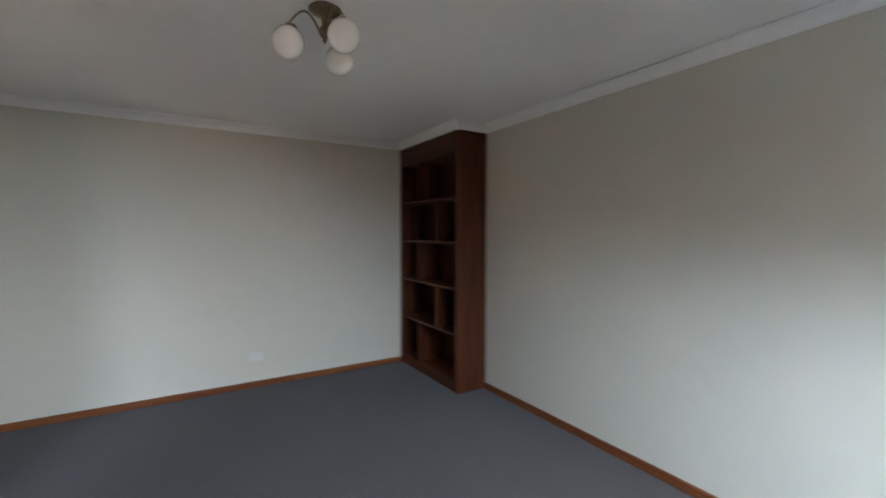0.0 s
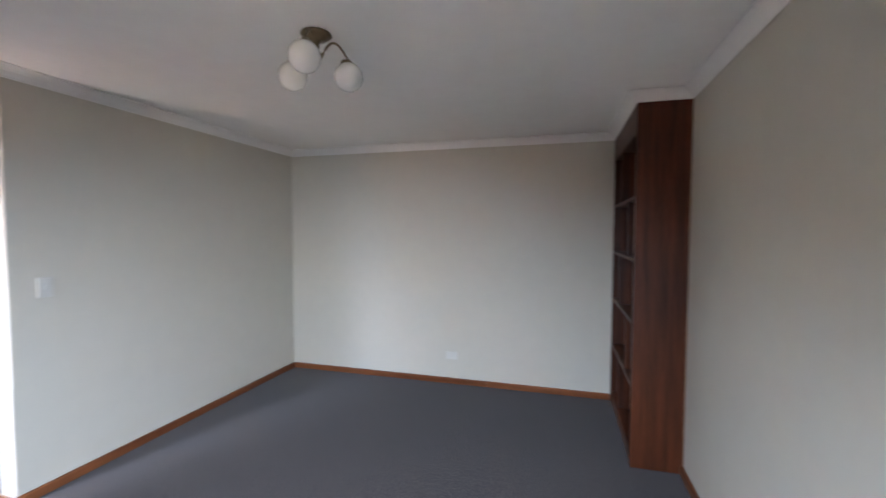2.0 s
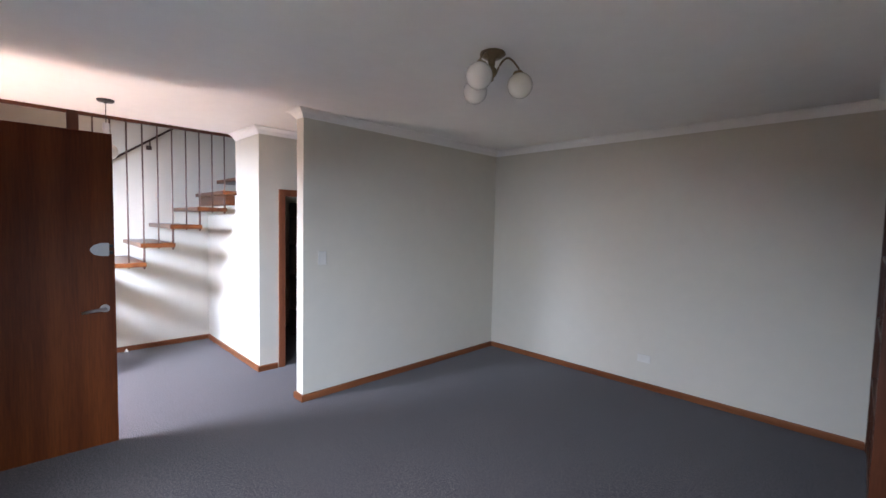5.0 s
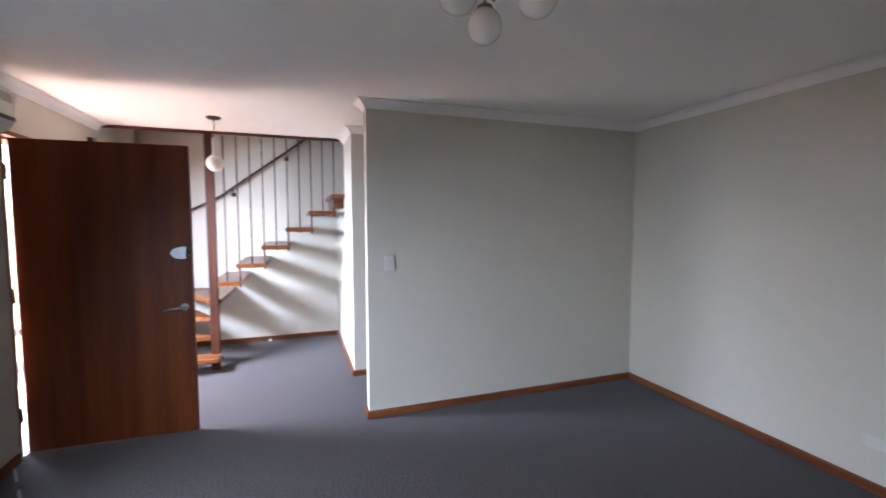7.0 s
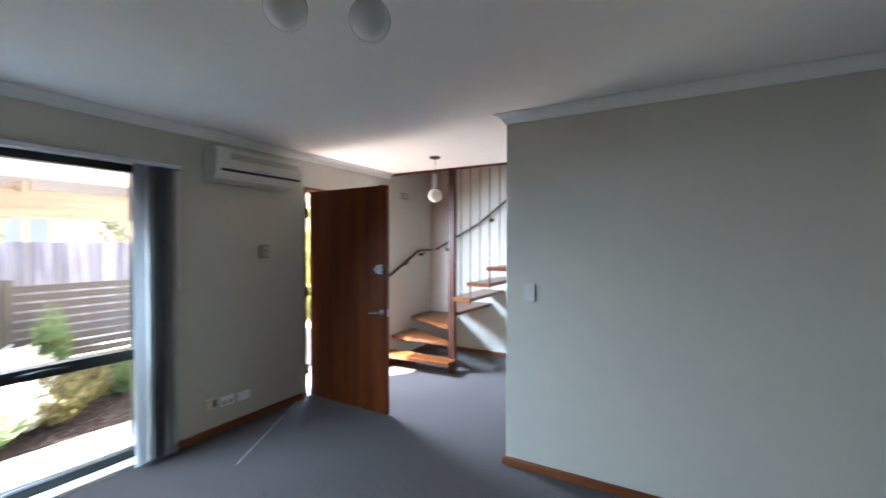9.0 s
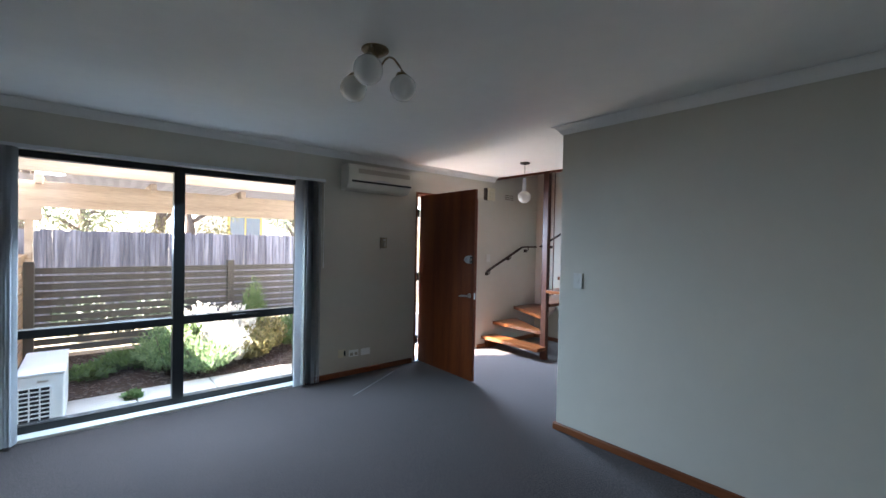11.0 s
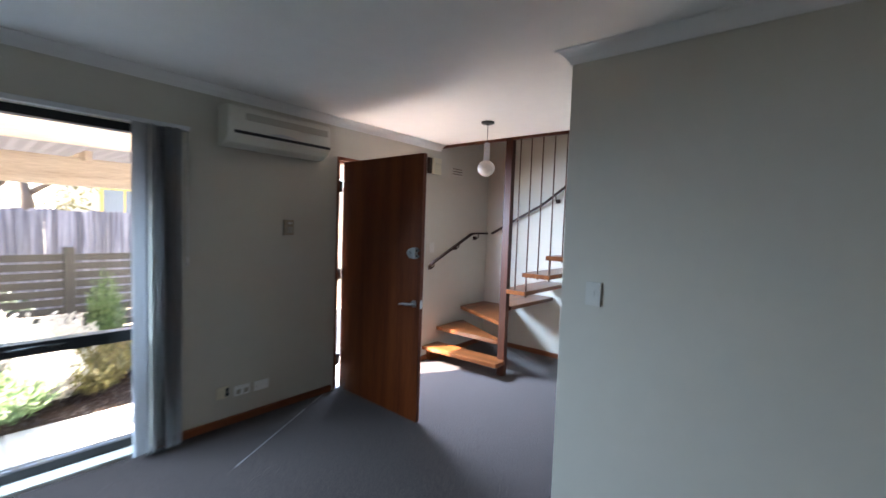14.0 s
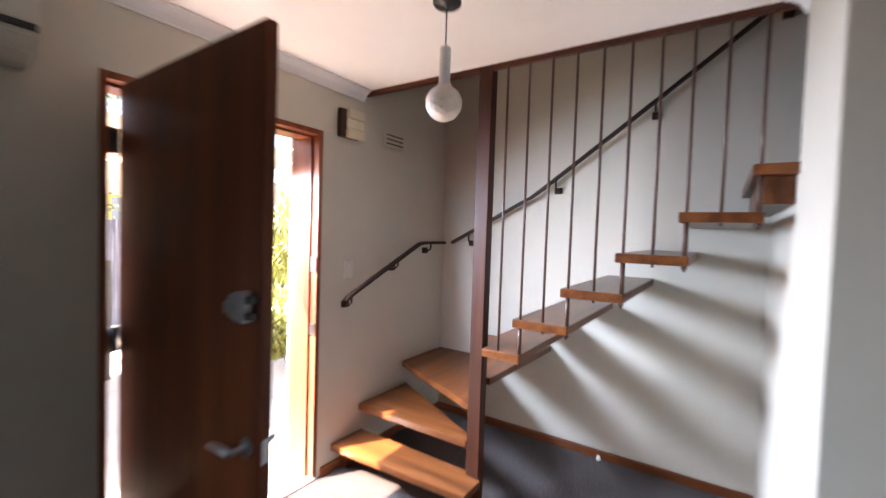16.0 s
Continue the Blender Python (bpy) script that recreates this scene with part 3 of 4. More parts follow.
plate("blank_plate", "white blank wall plate", "wall plate", (-0.02, YS, 0.233), "y", 0.116, 0.074, 0.008, WHITEPL, [("screw", 0.045, 0, 0.006, 0.006, 0.001, ACGREY), ("screw", -0.045, 0, 0.006, 0.006, 0.001, ACGREY)])
plate("light_switch", "white double light switch beside the front door", "light switch", (-1.985, YS, 1.268), "y", 0.07, 0.112, 0.010, PLATE, [("rocker", 0, 0.02, 0.014, 0.022, 0.003, PLATE), ("rocker", 0, -0.02, 0.014, 0.022, 0.003, PLATE)])

chime = thing("door_chime", "cream three-panel door chime with dark brown side", "door chime", at=(-1.95, YS, 2.172))
part("back_box", B(-0.085, 0.0005, -0.085, 0.085, 0.035, 0.085, bev=0.002), BROWNPL, chime, "dark brown box")
for k in range(3):
    part("panel", B(-0.092, 0.0355, -0.088 + 0.06 * k, 0.045, 0.062 - (0.006 if k == 1 else 0), -0.088 + 0.06 * k + 0.056, bev=0.004), CREAMPL, chime)
vent = thing("wall_vent", "cream louvred wall vent with dark slots", "vent", at=(-2.40, YS, 2.163))
part("frame", B(-0.105, 0.0005, -0.05, 0.105, 0.008, 0.05, bev=0.002), WALL, vent)
for k in range(3):
    part("slot", B(-0.09, 0.0079, 0.026 - 0.03 * k, 0.09, 0.0095, 0.034 - 0.03 * k), BROWNPL, vent)
    part("slat", B(-0.09, 0.0079, 0.012 - 0.03 * k, 0.09, 0.016, 0.022 - 0.03 * k, bev=0.001), WALL, vent)

stop = thing("door_stop", "small white rubber door stop on the floor by the skirting", "door stop", at=(XW + 0.035, 1.65, 0))
part("base", lathe(bmesh.new(), [(0, 0.0005), (0.015, 0.0005), (0.016, 0.006), (0.012, 0.012), (0.011, 0.024), (0.008, 0.028), (0, 0.028)], seg=16), WHITEPL, stop)

# streak of light on the carpet, drawn as a thin pale strip
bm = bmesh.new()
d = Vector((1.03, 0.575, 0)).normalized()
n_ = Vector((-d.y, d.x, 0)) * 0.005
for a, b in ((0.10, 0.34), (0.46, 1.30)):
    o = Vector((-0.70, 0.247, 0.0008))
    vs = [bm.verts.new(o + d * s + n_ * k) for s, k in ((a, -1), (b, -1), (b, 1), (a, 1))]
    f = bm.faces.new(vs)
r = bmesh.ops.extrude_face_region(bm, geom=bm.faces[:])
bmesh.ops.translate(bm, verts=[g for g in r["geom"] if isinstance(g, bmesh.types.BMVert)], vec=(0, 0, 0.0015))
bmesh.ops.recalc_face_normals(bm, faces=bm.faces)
struct("carpet_light_streak", bm, STREAK, "thin pale straight streak of light painted on the carpet", "carpet join")

# ---- bookcase ----
bc = thing("bookcase", "tall dark red-brown timber bookcase built into the corner", "bookcase", at=(CASE_X, CASE_Y, 0))
y0, y1, x0, x1, ztop = CASE_Y + 0.002, YN - 0.002, CASE_X + 0.002, XE - 0.002, 2.354
part("side_panel", local(B(x0, y0, 0, x1, y0 + 0.045, ztop, bev=0.0015), bc), CASEWOOD, bc)
part("side_panel", local(B(x0, y1 - 0.045, 0, x1, y1, ztop, bev=0.0015), bc), CASEWOOD, bc)
ya, yb = y0 + 0.0452, y1 - 0.0452
part("back_panel", local(B(x1 - 0.012, ya, 0.06, x1, yb, ztop - 0.02), bc), CASEWOOD, bc)
part("top_panel", local(B(x0 + 0.001, ya, 2.165, x0 + 0.022, yb, ztop), bc), CASESHELF, bc)
part("top_panel", local(B(x0 + 0.0222, ya, 2.17, x1 - 0.0122, yb, 2.19), bc), CASESHELF, bc)
part("plinth", local(B(x0 + 0.008, ya, 0, x0 + 0.028, yb, 0.075), bc), CASESHELF, bc)
SHZ = [0.075, 0.512, 0.928, 1.343, 1.752]
for z in SHZ:
    part("shelf", local(B(x0 + 0.006, ya, z, x1 - 0.0122, yb, z + 0.02, bev=0.001), bc), CASESHELF, bc)
for k, yv in enumerate((4.60, 4.25, 4.62, 4.25, 4.60)):
    z0 = SHZ[k] + 0.0202
    z1 = (SHZ[k + 1] if k < 4 else 2.17) - 0.0002
    part("divider", local(B(x0 + 0.010, yv, z0, x1 - 0.0124, yv + 0.02, z1), bc), CASEWOOD, bc)
part("edge_strip", local(B(x1 - 0.006, y0 - 0.004, 0.067, x1 + 0.0015, y0 - 0.0002, ztop - 0.004), bc), TREAD_Y, bc, "lighter timber scribe strip")

# ---- three-globe ceiling lamp ----
LX, LY = 1.306, 2.646
lamp = thing("ceiling_lamp", "aged brass ceiling lamp with three white glass globes", "ceiling lamp", at=(LX, LY, H))
bm = bmesh.new()
lathe(bm, [(0, 0), (0.066, -0.0005), (0.068, -0.008), (0.060, -0.015), (0.048, -0.019), (0.044, -0.026), (0.019, -0.031), (0.014, -0.045), (0.012, -0.070), (0.016, -0.078), (0.027, -0.088), (0.028, -0.102), (0.017, -0.120), (0.008, -0.130), (0.010, -0.137), (0.004, -0.146), (0, -0.148)], seg=28)
part("canopy", bm, BRASS, lamp)
for ang in (48, 167, 284):
    ca, sa = math.cos(radians(ang)), math.sin(radians(ang))
    pts = []
    for k in range(15):
        u = k / 14
        rr = 0.024 + 0.116 * u
        zz = -0.095 + 0.062 * math.sin(math.pi * u ** 0.9) + 0.022 * u
        pts.append((rr * ca, rr * sa, zz))
    pts.append((0.143 * ca, 0.143 * sa, -0.088))
    bm = bmesh.new()
    tube(bm, pts, 0.0052, 8)
    arm = part("arm", bm, BRASS, lamp)
    bm = bmesh.new()
    lathe(bm, [(0, 0.016), (0.010, 0.015), (0.017, 0.007), (0.030, 0.000), (0.032, -0.012), (0.028, -0.014), (0, -0.014)], seg=20)
    bmesh.ops.transform(bm, matrix=Matrix.Translation((0.145 * ca, 0.145 * sa, -0.096)) @ Matrix.Rotation(radians(10), 4, (-sa, ca, 0)), verts=bm.verts)
    part("cup", bm, BRASS, arm)
    bm = bmesh.new()
    R = 0.067
    lathe(bm, [(0.0, R)] + [(R * math.sin(math.pi * k / 20), R * math.cos(math.pi * k / 20)) for k in range(1, 20)] + [(0, -R)], seg=32)
    bmesh.ops.transform(bm, matrix=Matrix.Translation((0.150 * ca, 0.150 * sa, -0.162)), verts=bm.verts)
    part("globe", bm, OPAL, lamp, "white opal glass globe")

# ---- pendant lamp by the stair ----
pend = thing("pendant_lamp", "pendant lamp with pale sleeve and patterned glass globe", "pendant lamp", at=(-1.463, 1.345, H))
bm = bmesh.new()
lathe(bm, [(0, 0), (0.056, -0.0005), (0.056, -0.010), (0.048, -0.018), (0.012, -0.020), (0.006, -0.030), (0, -0.030)], seg=28)
part("ceiling_rose", bm, BLACKPL, pend, "black ceiling rose")
part("cord", tube(bmesh.new(), [(0, 0, -0.028), (0, 0, -0.183)], 0.0028, 8), BLACKPL, pend)
part("sleeve", lathe(bmesh.new(), [(0, -0.178), (0.02, -0.178), (0.022, -0.182), (0.022, -0.316), (0.027, -0.320), (0.027, -0.330), (0, -0.330)], seg=24), SLEEVE, pend, "pearl grey cylindrical sleeve")
bm = bmesh.new()
R = 0.070
prof_g = []
for k in range(1, 44):
    a = math.pi * (0.10 + 0.90 * k / 43)
    prof_g.append((max(R * math.sin(a), 0.0), R * math.cos(a)))
prof_g[-1] = (0, prof_g[-1][1])
lathe(bm, [(0.022, R)] + prof_g, seg=72)
for vtx in bm.verts:
    an = math.atan2(vtx.co.y, vtx.co.x)
    ph = math.acos(max(-1, min(1, vtx.co.z / R)))
    k = 1 + 0.030 * max(math.sin(9 * an + 16 * ph), math.sin(9 * an - 16 * ph)) * math.sin(ph)
    vtx.co.x *= k
    vtx.co.y *= k
bmesh.ops.translate(bm, verts=bm.verts, vec=(0, 0, -0.394))
part("globe", bm, FROST, pend, "cream glass globe with diamond relief")

# ---- staircase ----
st = thing("staircase", "open timber stair with winder treads and thin balusters", "staircase", at=(XT, 1.19, 0))
TH = 0.042
XN = XT + 0.055
RISE = 0.183


def tread(pts, top, mat):
    bm = bmesh.new()
    prism(bm, pts, top - TH, top, bev=0.004)
    return part("tread", local(bm, st), mat, st)


PX, PY = XT, 1.19
W0 = XW + 0.001
S0 = YS + 0.001
tread([(-2.14, S0), (-1.87, S0), (-1.915, 1.245), (-2.085, 1.245), (-2.085, 1.145), (-2.13, 1.145)], 0.170, TREAD_Y)
tread([(-2.105, S0 + 0.002), (-2.10, 1.14), (-2.16, 1.15), (-2.62, S0 + 0.002)][::-1], 0.353, TREAD_Y)
tread([(-2.165, 1.165), (W0, 0.70), (W0, S0 + 0.003), (-2.56, S0 + 0.003), (-2.155, 1.135)], 0.536, TREAD)
tread([(-2.16, 1.12), (-2.16, 1.245), (W0, 1.28), (W0, 0.62)], 0.718, TREAD)
tops = [0.903 + RISE * k for k in range(9)]
for k, top in enumerate(tops):
    ya_ = 1.165 + 0.2405 * k
    if k == 0:
        tread([(W0, ya_), (XT - 0.04, ya_), (XT - 0.04, 1.235), (XN, 1.235), (XN, ya_ + 0.284), (W0, ya_ + 0.284)], top, TREAD)
    else:
        tread([(W0, ya_), (XN, ya_), (XN, ya_ + 0.284), (W0, ya_ + 0.284)], top, TREAD)
bm = bmesh.new()
box(bm, XT - 0.032, 1.150, 0, XT + 0.032, 1.228, H - 0.002, bev=0.003)
part("newel_post", local(bm, st), POST, st, "square red-brown timber newel post")
bm = bmesh.new()
box(bm, XT - 0.001, YS + 0.001, H - 0.028, XT + 0.030, YLOB + 0.03, H + 0.02, bev=0.002)
part("edge_trim", local(bm, st), TRIMWOOD, st, "timber trim along the ceiling edge")
BX = XN - 0.030
for k in range(10):
    yb_ = 1.318 + 0.1195 * k
    j = k // 2
    nose = k % 2 == 1
    bottom = tops[j] - TH - (0.024 if nose else 0.013)
    bal = part("baluster", local(tube(bmesh.new(), [(BX, yb_, bottom), (BX, yb_, H - 0.026)], 0.0068, 8), st), BALUSTER, st, "thin brown baluster rod")
    if nose:
        part("spacer", local(tube(bmesh.new(), [(BX, yb_, tops[j] + 0.0003), (BX, yb_, tops[j + 1] - TH - 0.0003)], 0.0108, 10), st), BALUSTER, bal)
        part("end_nut", local(tube(bmesh.new(), [(BX, yb_, tops[j] - TH - 0.014), (BX, yb_, tops[j] - TH - 0.0003)], 0.0115, 6), st), BALUSTER, bal)
part("wall_cleat", local(B(W0, 2.405, 1.668, XN - 0.055, 2.503, tops[5] - TH - 0.0005, bev=0.004), st), TREAD, st, "timber cleat below the upper tread")
bm = bmesh.new()
box(bm, -2.13, S0, 0.0005, -1.95, S0 + 0.06, 0.127, bev=0.002)
part("support_block", local(bm, st), TREAD, st, "timber support block on the floor")


def handrail(label, pts, brackets, wall):
    t = thing("handrail", label, "handrail", "handrails of the stair", at=pts[0])
    bm = bmesh.new()
    P = [Vector(p) for p in pts]
    rings = []
    for i, p in enumerate(P):
        d = (P[min(i + 1, len(P) - 1)] - P[max(i - 1, 0)]).normalized()
        side = Vector((0, 1, 0)) if wall == "y" else Vector((1, 0, 0))
        up = side.cross(d).normalized()
        if up.z < 0:
            up = -up
        c = [p + side * a + up * b for a, b in ((-0.019, -0.011), (0.019, -0.011), (0.019, 0.006), (0.012, 0.011), (-0.012, 0.011), (-0.019, 0.006))]
        rings.append([bm.verts.new(v) for v in c])
    for a, b in zip(rings, rings[1:]):
        for k in range(6):
            bm.faces.new((a[k], a[(k + 1) % 6], b[(k + 1) % 6], b[k]))
    bm.faces.new(rings[0])
    bm.faces.new(rings[-1])
    bmesh.ops.recalc_face_normals(bm, faces=bm.faces)
    part("rail", local(bm, t), DARKMETAL, t)
    for x, y, z in brackets:
        bm = bmesh.new()
        if wall == "y":
            box(bm, x - 0.026, YS + 0.0005, z - 0.085, x + 0.026, YS + 0.022, z - 0.04, bev=0.002)
            tube(bm, [(x, YS + 0.02, z - 0.062), (x, YS + 0.05, z - 0.062), (x, YS + 0.066, z - 0.05), (x, YS + 0.068, z - 0.008)], 0.0065, 8)
        else:
            box(bm, XW + 0.0005, y - 0.026, z - 0.10, XW + 0.022, y + 0.026, z - 0.055, bev=0.002)
            tube(bm, [(XW + 0.02, y, z - 0.075), (XW + 0.055, y, z - 0.075), (XW + 0.072, y, z - 0.06), (XW + 0.074, y, z - 0.008)], 0.0065, 8)
        part("bracket", local(bm, t), DARKMETAL, t, "square brown wall bracket")
    return t


ry = YS + 0.07
handrail("short bronze handrail on the wall beside the winders", [(-1.90, ry, 1.085), (-1.93, ry, 1.105), (-2.64, ry, 1.428), (-2.70, ry, 1.436), (-2.985, ry, 1.438)], [(-1.955, 0, 1.11), (-2.40, 0, 1.32), (-2.80, 0, 1.437)], "y")
rx_ = XW + 0.075
handrail("long bronze handrail rising along the wall of the stair", [(rx_, 0.43, 1.442), (rx_, 1.00, 1.745), (rx_, 1.10, 1.795), (rx_, 1.18, 1.85), (rx_, 1.90, 2.385), (rx_, 3.10, 3.29)], [(0, 0.585, 1.52), (0, 1.285, 1.925), (0, 1.90, 2.385), (0, 2.53, 2.86)], "x")

# ---- outside ----
CONC = ground_material("pale_concrete", (0.56, 0.52, 0.46), (0.72, 0.68, 0.61), 30, 0.9, 0.003)
MULCH = ground_material("bark_mulch", (0.03, 0.018, 0.012), (0.13, 0.08, 0.055), 45, 0.95, 0.03)
SOIL = ground_material("dry_ground", (0.16, 0.13, 0.09), (0.30, 0.26, 0.19), 12, 0.95, 0.02)
PALING = timber("grey_paling", (0.14, 0.147, 0.195), (0.36, 0.375, 0.46), 2, 18, 0.85, tone=0.28)
SLAT = simple("taupe_fence_paint", (0.088, 0.085, 0.080), 0.55, 0, 0.08, 20, 0.1)
PINE = timber("pergola_pine", (0.58, 0.48, 0.39), (0.75, 0.66, 0.56), 0, 8, 0.7)
PINE_Y = timber("pergola_pine_y", (0.58, 0.48, 0.39), (0.75, 0.66, 0.56), 1, 8, 0.7)
ROOFSH = simple("grey_roof_sheet", (0.18, 0.175, 0.18), 0.6, 0.1, 0.08, 10, 0.05)
BRICK = simple("tan_brick", (0.48, 0.32, 0.20), 0.85, 0, 0.2, 30, 0.3)
MORTAR = simple("grey_mortar", (0.40, 0.37, 0.33), 0.95, 0, 0.1, 40, 0.3)
RENDER = simple("cream_house_render", (0.72, 0.68, 0.58), 0.85, 0, 0.06, 8, 0.1)
YELLOW = simple("yellow_window_paint", (0.70, 0.50, 0.14), 0.5, 0, 0.06, 20, 0.0)
DARKGLASS = simple("far_window_glass", (0.20, 0.24, 0.30), 0.15, 0, 0.1, 6, 0.0)
TILE = simple("roof_tile", (0.22, 0.12, 0.09), 0.8, 0, 0.2, 15, 0.2)
BARK = simple("bark", (0.13, 0.10, 0.08), 0.9, 0, 0.3, 25, 0.4)
LEAF_R = leaf_material("rosemary_leaf", (0.085, 0.165, 0.06), (0.24, 0.36, 0.15))
LEAF_Y = leaf_material("yellow_green_leaf", (0.11, 0.105, 0.035), (0.30, 0.27, 0.11))
LEAF_G = leaf_material("green_leaf", (0.045, 0.10, 0.025), (0.13, 0.22, 0.06))
LEAF_D = leaf_material("dark_green_leaf", (0.016, 0.04, 0.018), (0.05, 0.095, 0.045))
LEAF_T = leaf_material("gum_leaf", (0.10, 0.13, 0.06), (0.26, 0.28, 0.15))
# white leaf colour carries the overexposed sun on the plants
LEAF_GLARE = leaf_material("white_glare_leaf", (0.72, 0.72, 0.66), (0.85, 0.85, 0.8))
GZ = -0.14

bm = bmesh.new()
vs = [bm.verts.new(p) for p in ((-400, -400, GZ - 0.06), (400, -400, GZ - 0.06), (400, 400, GZ - 0.06), (-400, 400, GZ - 0.06))]
bm.faces.new(vs)
struct("ground", bm, SOIL, "dry earth ground around the house", "ground")
struct("garden_bed", B(-0.6, -3.2, GZ - 0.058, 3.4, -1.0, GZ - 0.01), MULCH, "dark bark mulch garden bed", "garden bed")

path = new("path")
tagged(path, label="pale concrete slab path along the window", category="path", kind="structure")
slab_me = mesh_of(box(bmesh.new(), -0.345, -0.49, -0.05, 0.345, 0.49, 0.0, bev=0.006), "slab", CONC)
for k in range(8):
    piece("slab", slab_me, path, pose(3.05 - 0.70 * k, -0.485, GZ))
porch_me = mesh_of(box(bmesh.new(), -0.80, -0.80, -0.05, 0.80, 0.80, 0.0, bev=0.006), "slab", CONC)
for i in range(2):
    for j in range(4):
        piece("slab", porch_me, path, pose(-1.75 - 1.61 * i, -1.80 - 1.61 * j, GZ + 0.002))
bm = bmesh.new()
box(bm, -2.9, -0.985, GZ, -0.62, YSO - 0.052, -0.05, bev=0.006)
part("porch_step", bm, CONC, path)

# slatted screen fence
FYY = -3.05
fence = thing("slat_fence", "taupe painted horizontal slat screen fence", "fence", at=(0.5, FYY, GZ))
for x in (2.96, 0.60, -1.76):
    part("post", local(B(x - 0.05, FYY - 0.05, GZ - 0.05, x + 0.05, FYY + 0.05, 1.12, bev=0.004), fence), SLAT, fence)
for x0_, x1_ in ((0.652, 2.908), (-1.708, 0.548)):
    for k in range(11):
        z = -0.075 + 0.1035 * k
        part("slat", local(B(x0_, FYY - 0.012, z, x1_, FYY + 0.012, z + 0.079, bev=0.002), fence), SLAT, fence)
part("plinth_board", local(B(-1.7, FYY - 0.02, GZ - 0.05, 2.9, FYY + 0.02, GZ + 0.035), fence), PINE, fence)

# paling fence
pal = thing("paling_fence", "weathered grey timber paling fence", "fence", at=(0, -5.8, GZ))
bm = bmesh.new()
box(bm, -0.0415, -0.0075, 0, 0.0415, 0.008, 1.70, bev=0.002)
pal_me = mesh_of(bm, "paling", PALING)
rng = random.Random(7)
for k in range(150):
    piece("paling", pal_me, pal, pose(-6.2 + 0.080 * k, 0.017 * (k % 2) + rng.uniform(-0.001, 0.001), rng.uniform(-0.022, 0.014), 0, rng.uniform(-0.2, 0.2), rng.uniform(-2, 2)))
for z in (0.3, 1.4):
    part("rail", B(-6.3, -0.06, z, 5.9, -0.015, z + 0.07), PALING, pal)

# brick end pier
pier = thing("brick_pier", "low tan brick garden wall with capping", "brick wall", at=(3.3, -2.8, GZ))
part("core", local(B(3.03, -3.28, GZ - 0.05, 3.42, -1.72, 1.16), pier), MORTAR, pier)
brick_me = mesh_of(box(bmesh.new(), -0.115, -0.055, 0, 0.115, 0.055, 0.076, bev=0.003), "brick", BRICK)
for c in range(15):
    z = 0.005 + 0.0865 * c
    off = 0.06 if c % 2 else 0.0
    for k in range(7):
        piece("brick", brick_me, pier, pose(3.075 - 3.3, -3.13 + 0.24 * k + off - 0.06 + 2.8, z, 0, 0, 90))
    for k in range(2):
        piece("brick", brick_me, pier, pose(3.14 + 0.24 * k - off * 0.3 - 3.3, -1.765 + 2.8, z))
part("capping", local(B(3.0, -3.3, 1.16, 3.45, -1.69, 1.21, bev=0.004), pier), BRICK, pier)

# pergola
perg = thing("pergola", "unpainted pine pergola with grey roof sheeting", "pergola", at=(1.0, -2.9, GZ))
part("beam", local(B(-4.0, -3.37, 1.845, 8.0, -3.28, 2.185, bev=0.004), perg), PINE, perg)
part("beam", local(B(-4.0, -1.92, 2.165, 8.0, -1.86, 2.40, bev=0.004), perg), PINE, perg)
for k in range(8):
    x = 6.61 - 1.242 * k
    part("rafter", local(B(x - 0.035, -4.35, 2.150, x + 0.035, -3.3705, 2.262), perg), PINE_Y, perg)
    part("rafter_end", local(B(x - 0.035, -3.2795, 2.145, x + 0.035, -3.10, 2.262, bev=0.003), perg), PINE_Y, perg)
for x in (2.985, -3.4):
    part("post", local(B(x - 0.04, -3.365, GZ - 0.05, x + 0.04, -3.285, 1.6595), perg), PINE, perg)
    part("post_cap", local(B(x - 0.12, -3.40, 1.66, x + 0.12, -3.25, 1.8445, bev=0.004), perg), PINE, perg)
for xa, xb, ya, yb in ((-1.5, 2.62, -3.45, -1.925), (3.35, 8.0, -3.45, -1.925), (-1.5, 8.0, -4.4, -3.452)):
    bm = bmesh.new()
    sheet_n = int((xb - xa) / 0.07)
    prev = None
    for k in range(sheet_n + 1):
        x = xa + (xb - xa) * k / sheet_n
        z = 2.266 + 0.012 * (k % 2)
        cur = [bm.verts.new((x, ya, z)), bm.verts.new((x, yb, z + 0.02))]
        if prev:
            bm.faces.new((prev[0], cur[0], cur[1], prev[1]))
        prev = cur
    bmesh.ops.solidify(bm, geom=bm.faces[:], thickness=0.002)
    part("roof_sheet", local(bm, perg), ROOFSH, perg, "grey corrugated roof sheet")

# roof edge over the window, and an unseen wall added to block the sun
bm = bmesh.new()
# out of view; its depth is set by how far the sun reaches in
box(bm, -4.2, -0.48, 2.42, 4.3, YSO - 0.001, 2.47)
box(bm, -4.2, -0.50, 2.38, 4.3, -0.4805, 2.56)
struct("eave", bm, ROOFSH, "unseen narrow eave over the window, sized to trim the sun", "eave")
bm = bmesh.new()
box(bm, 4.3, -2.3, GZ - 0.05, 4.5, YSO, 5.4)
struct("wall_sun_block", bm, BRICK, "unseen tan brick wall added to keep sun off the window", "wall")

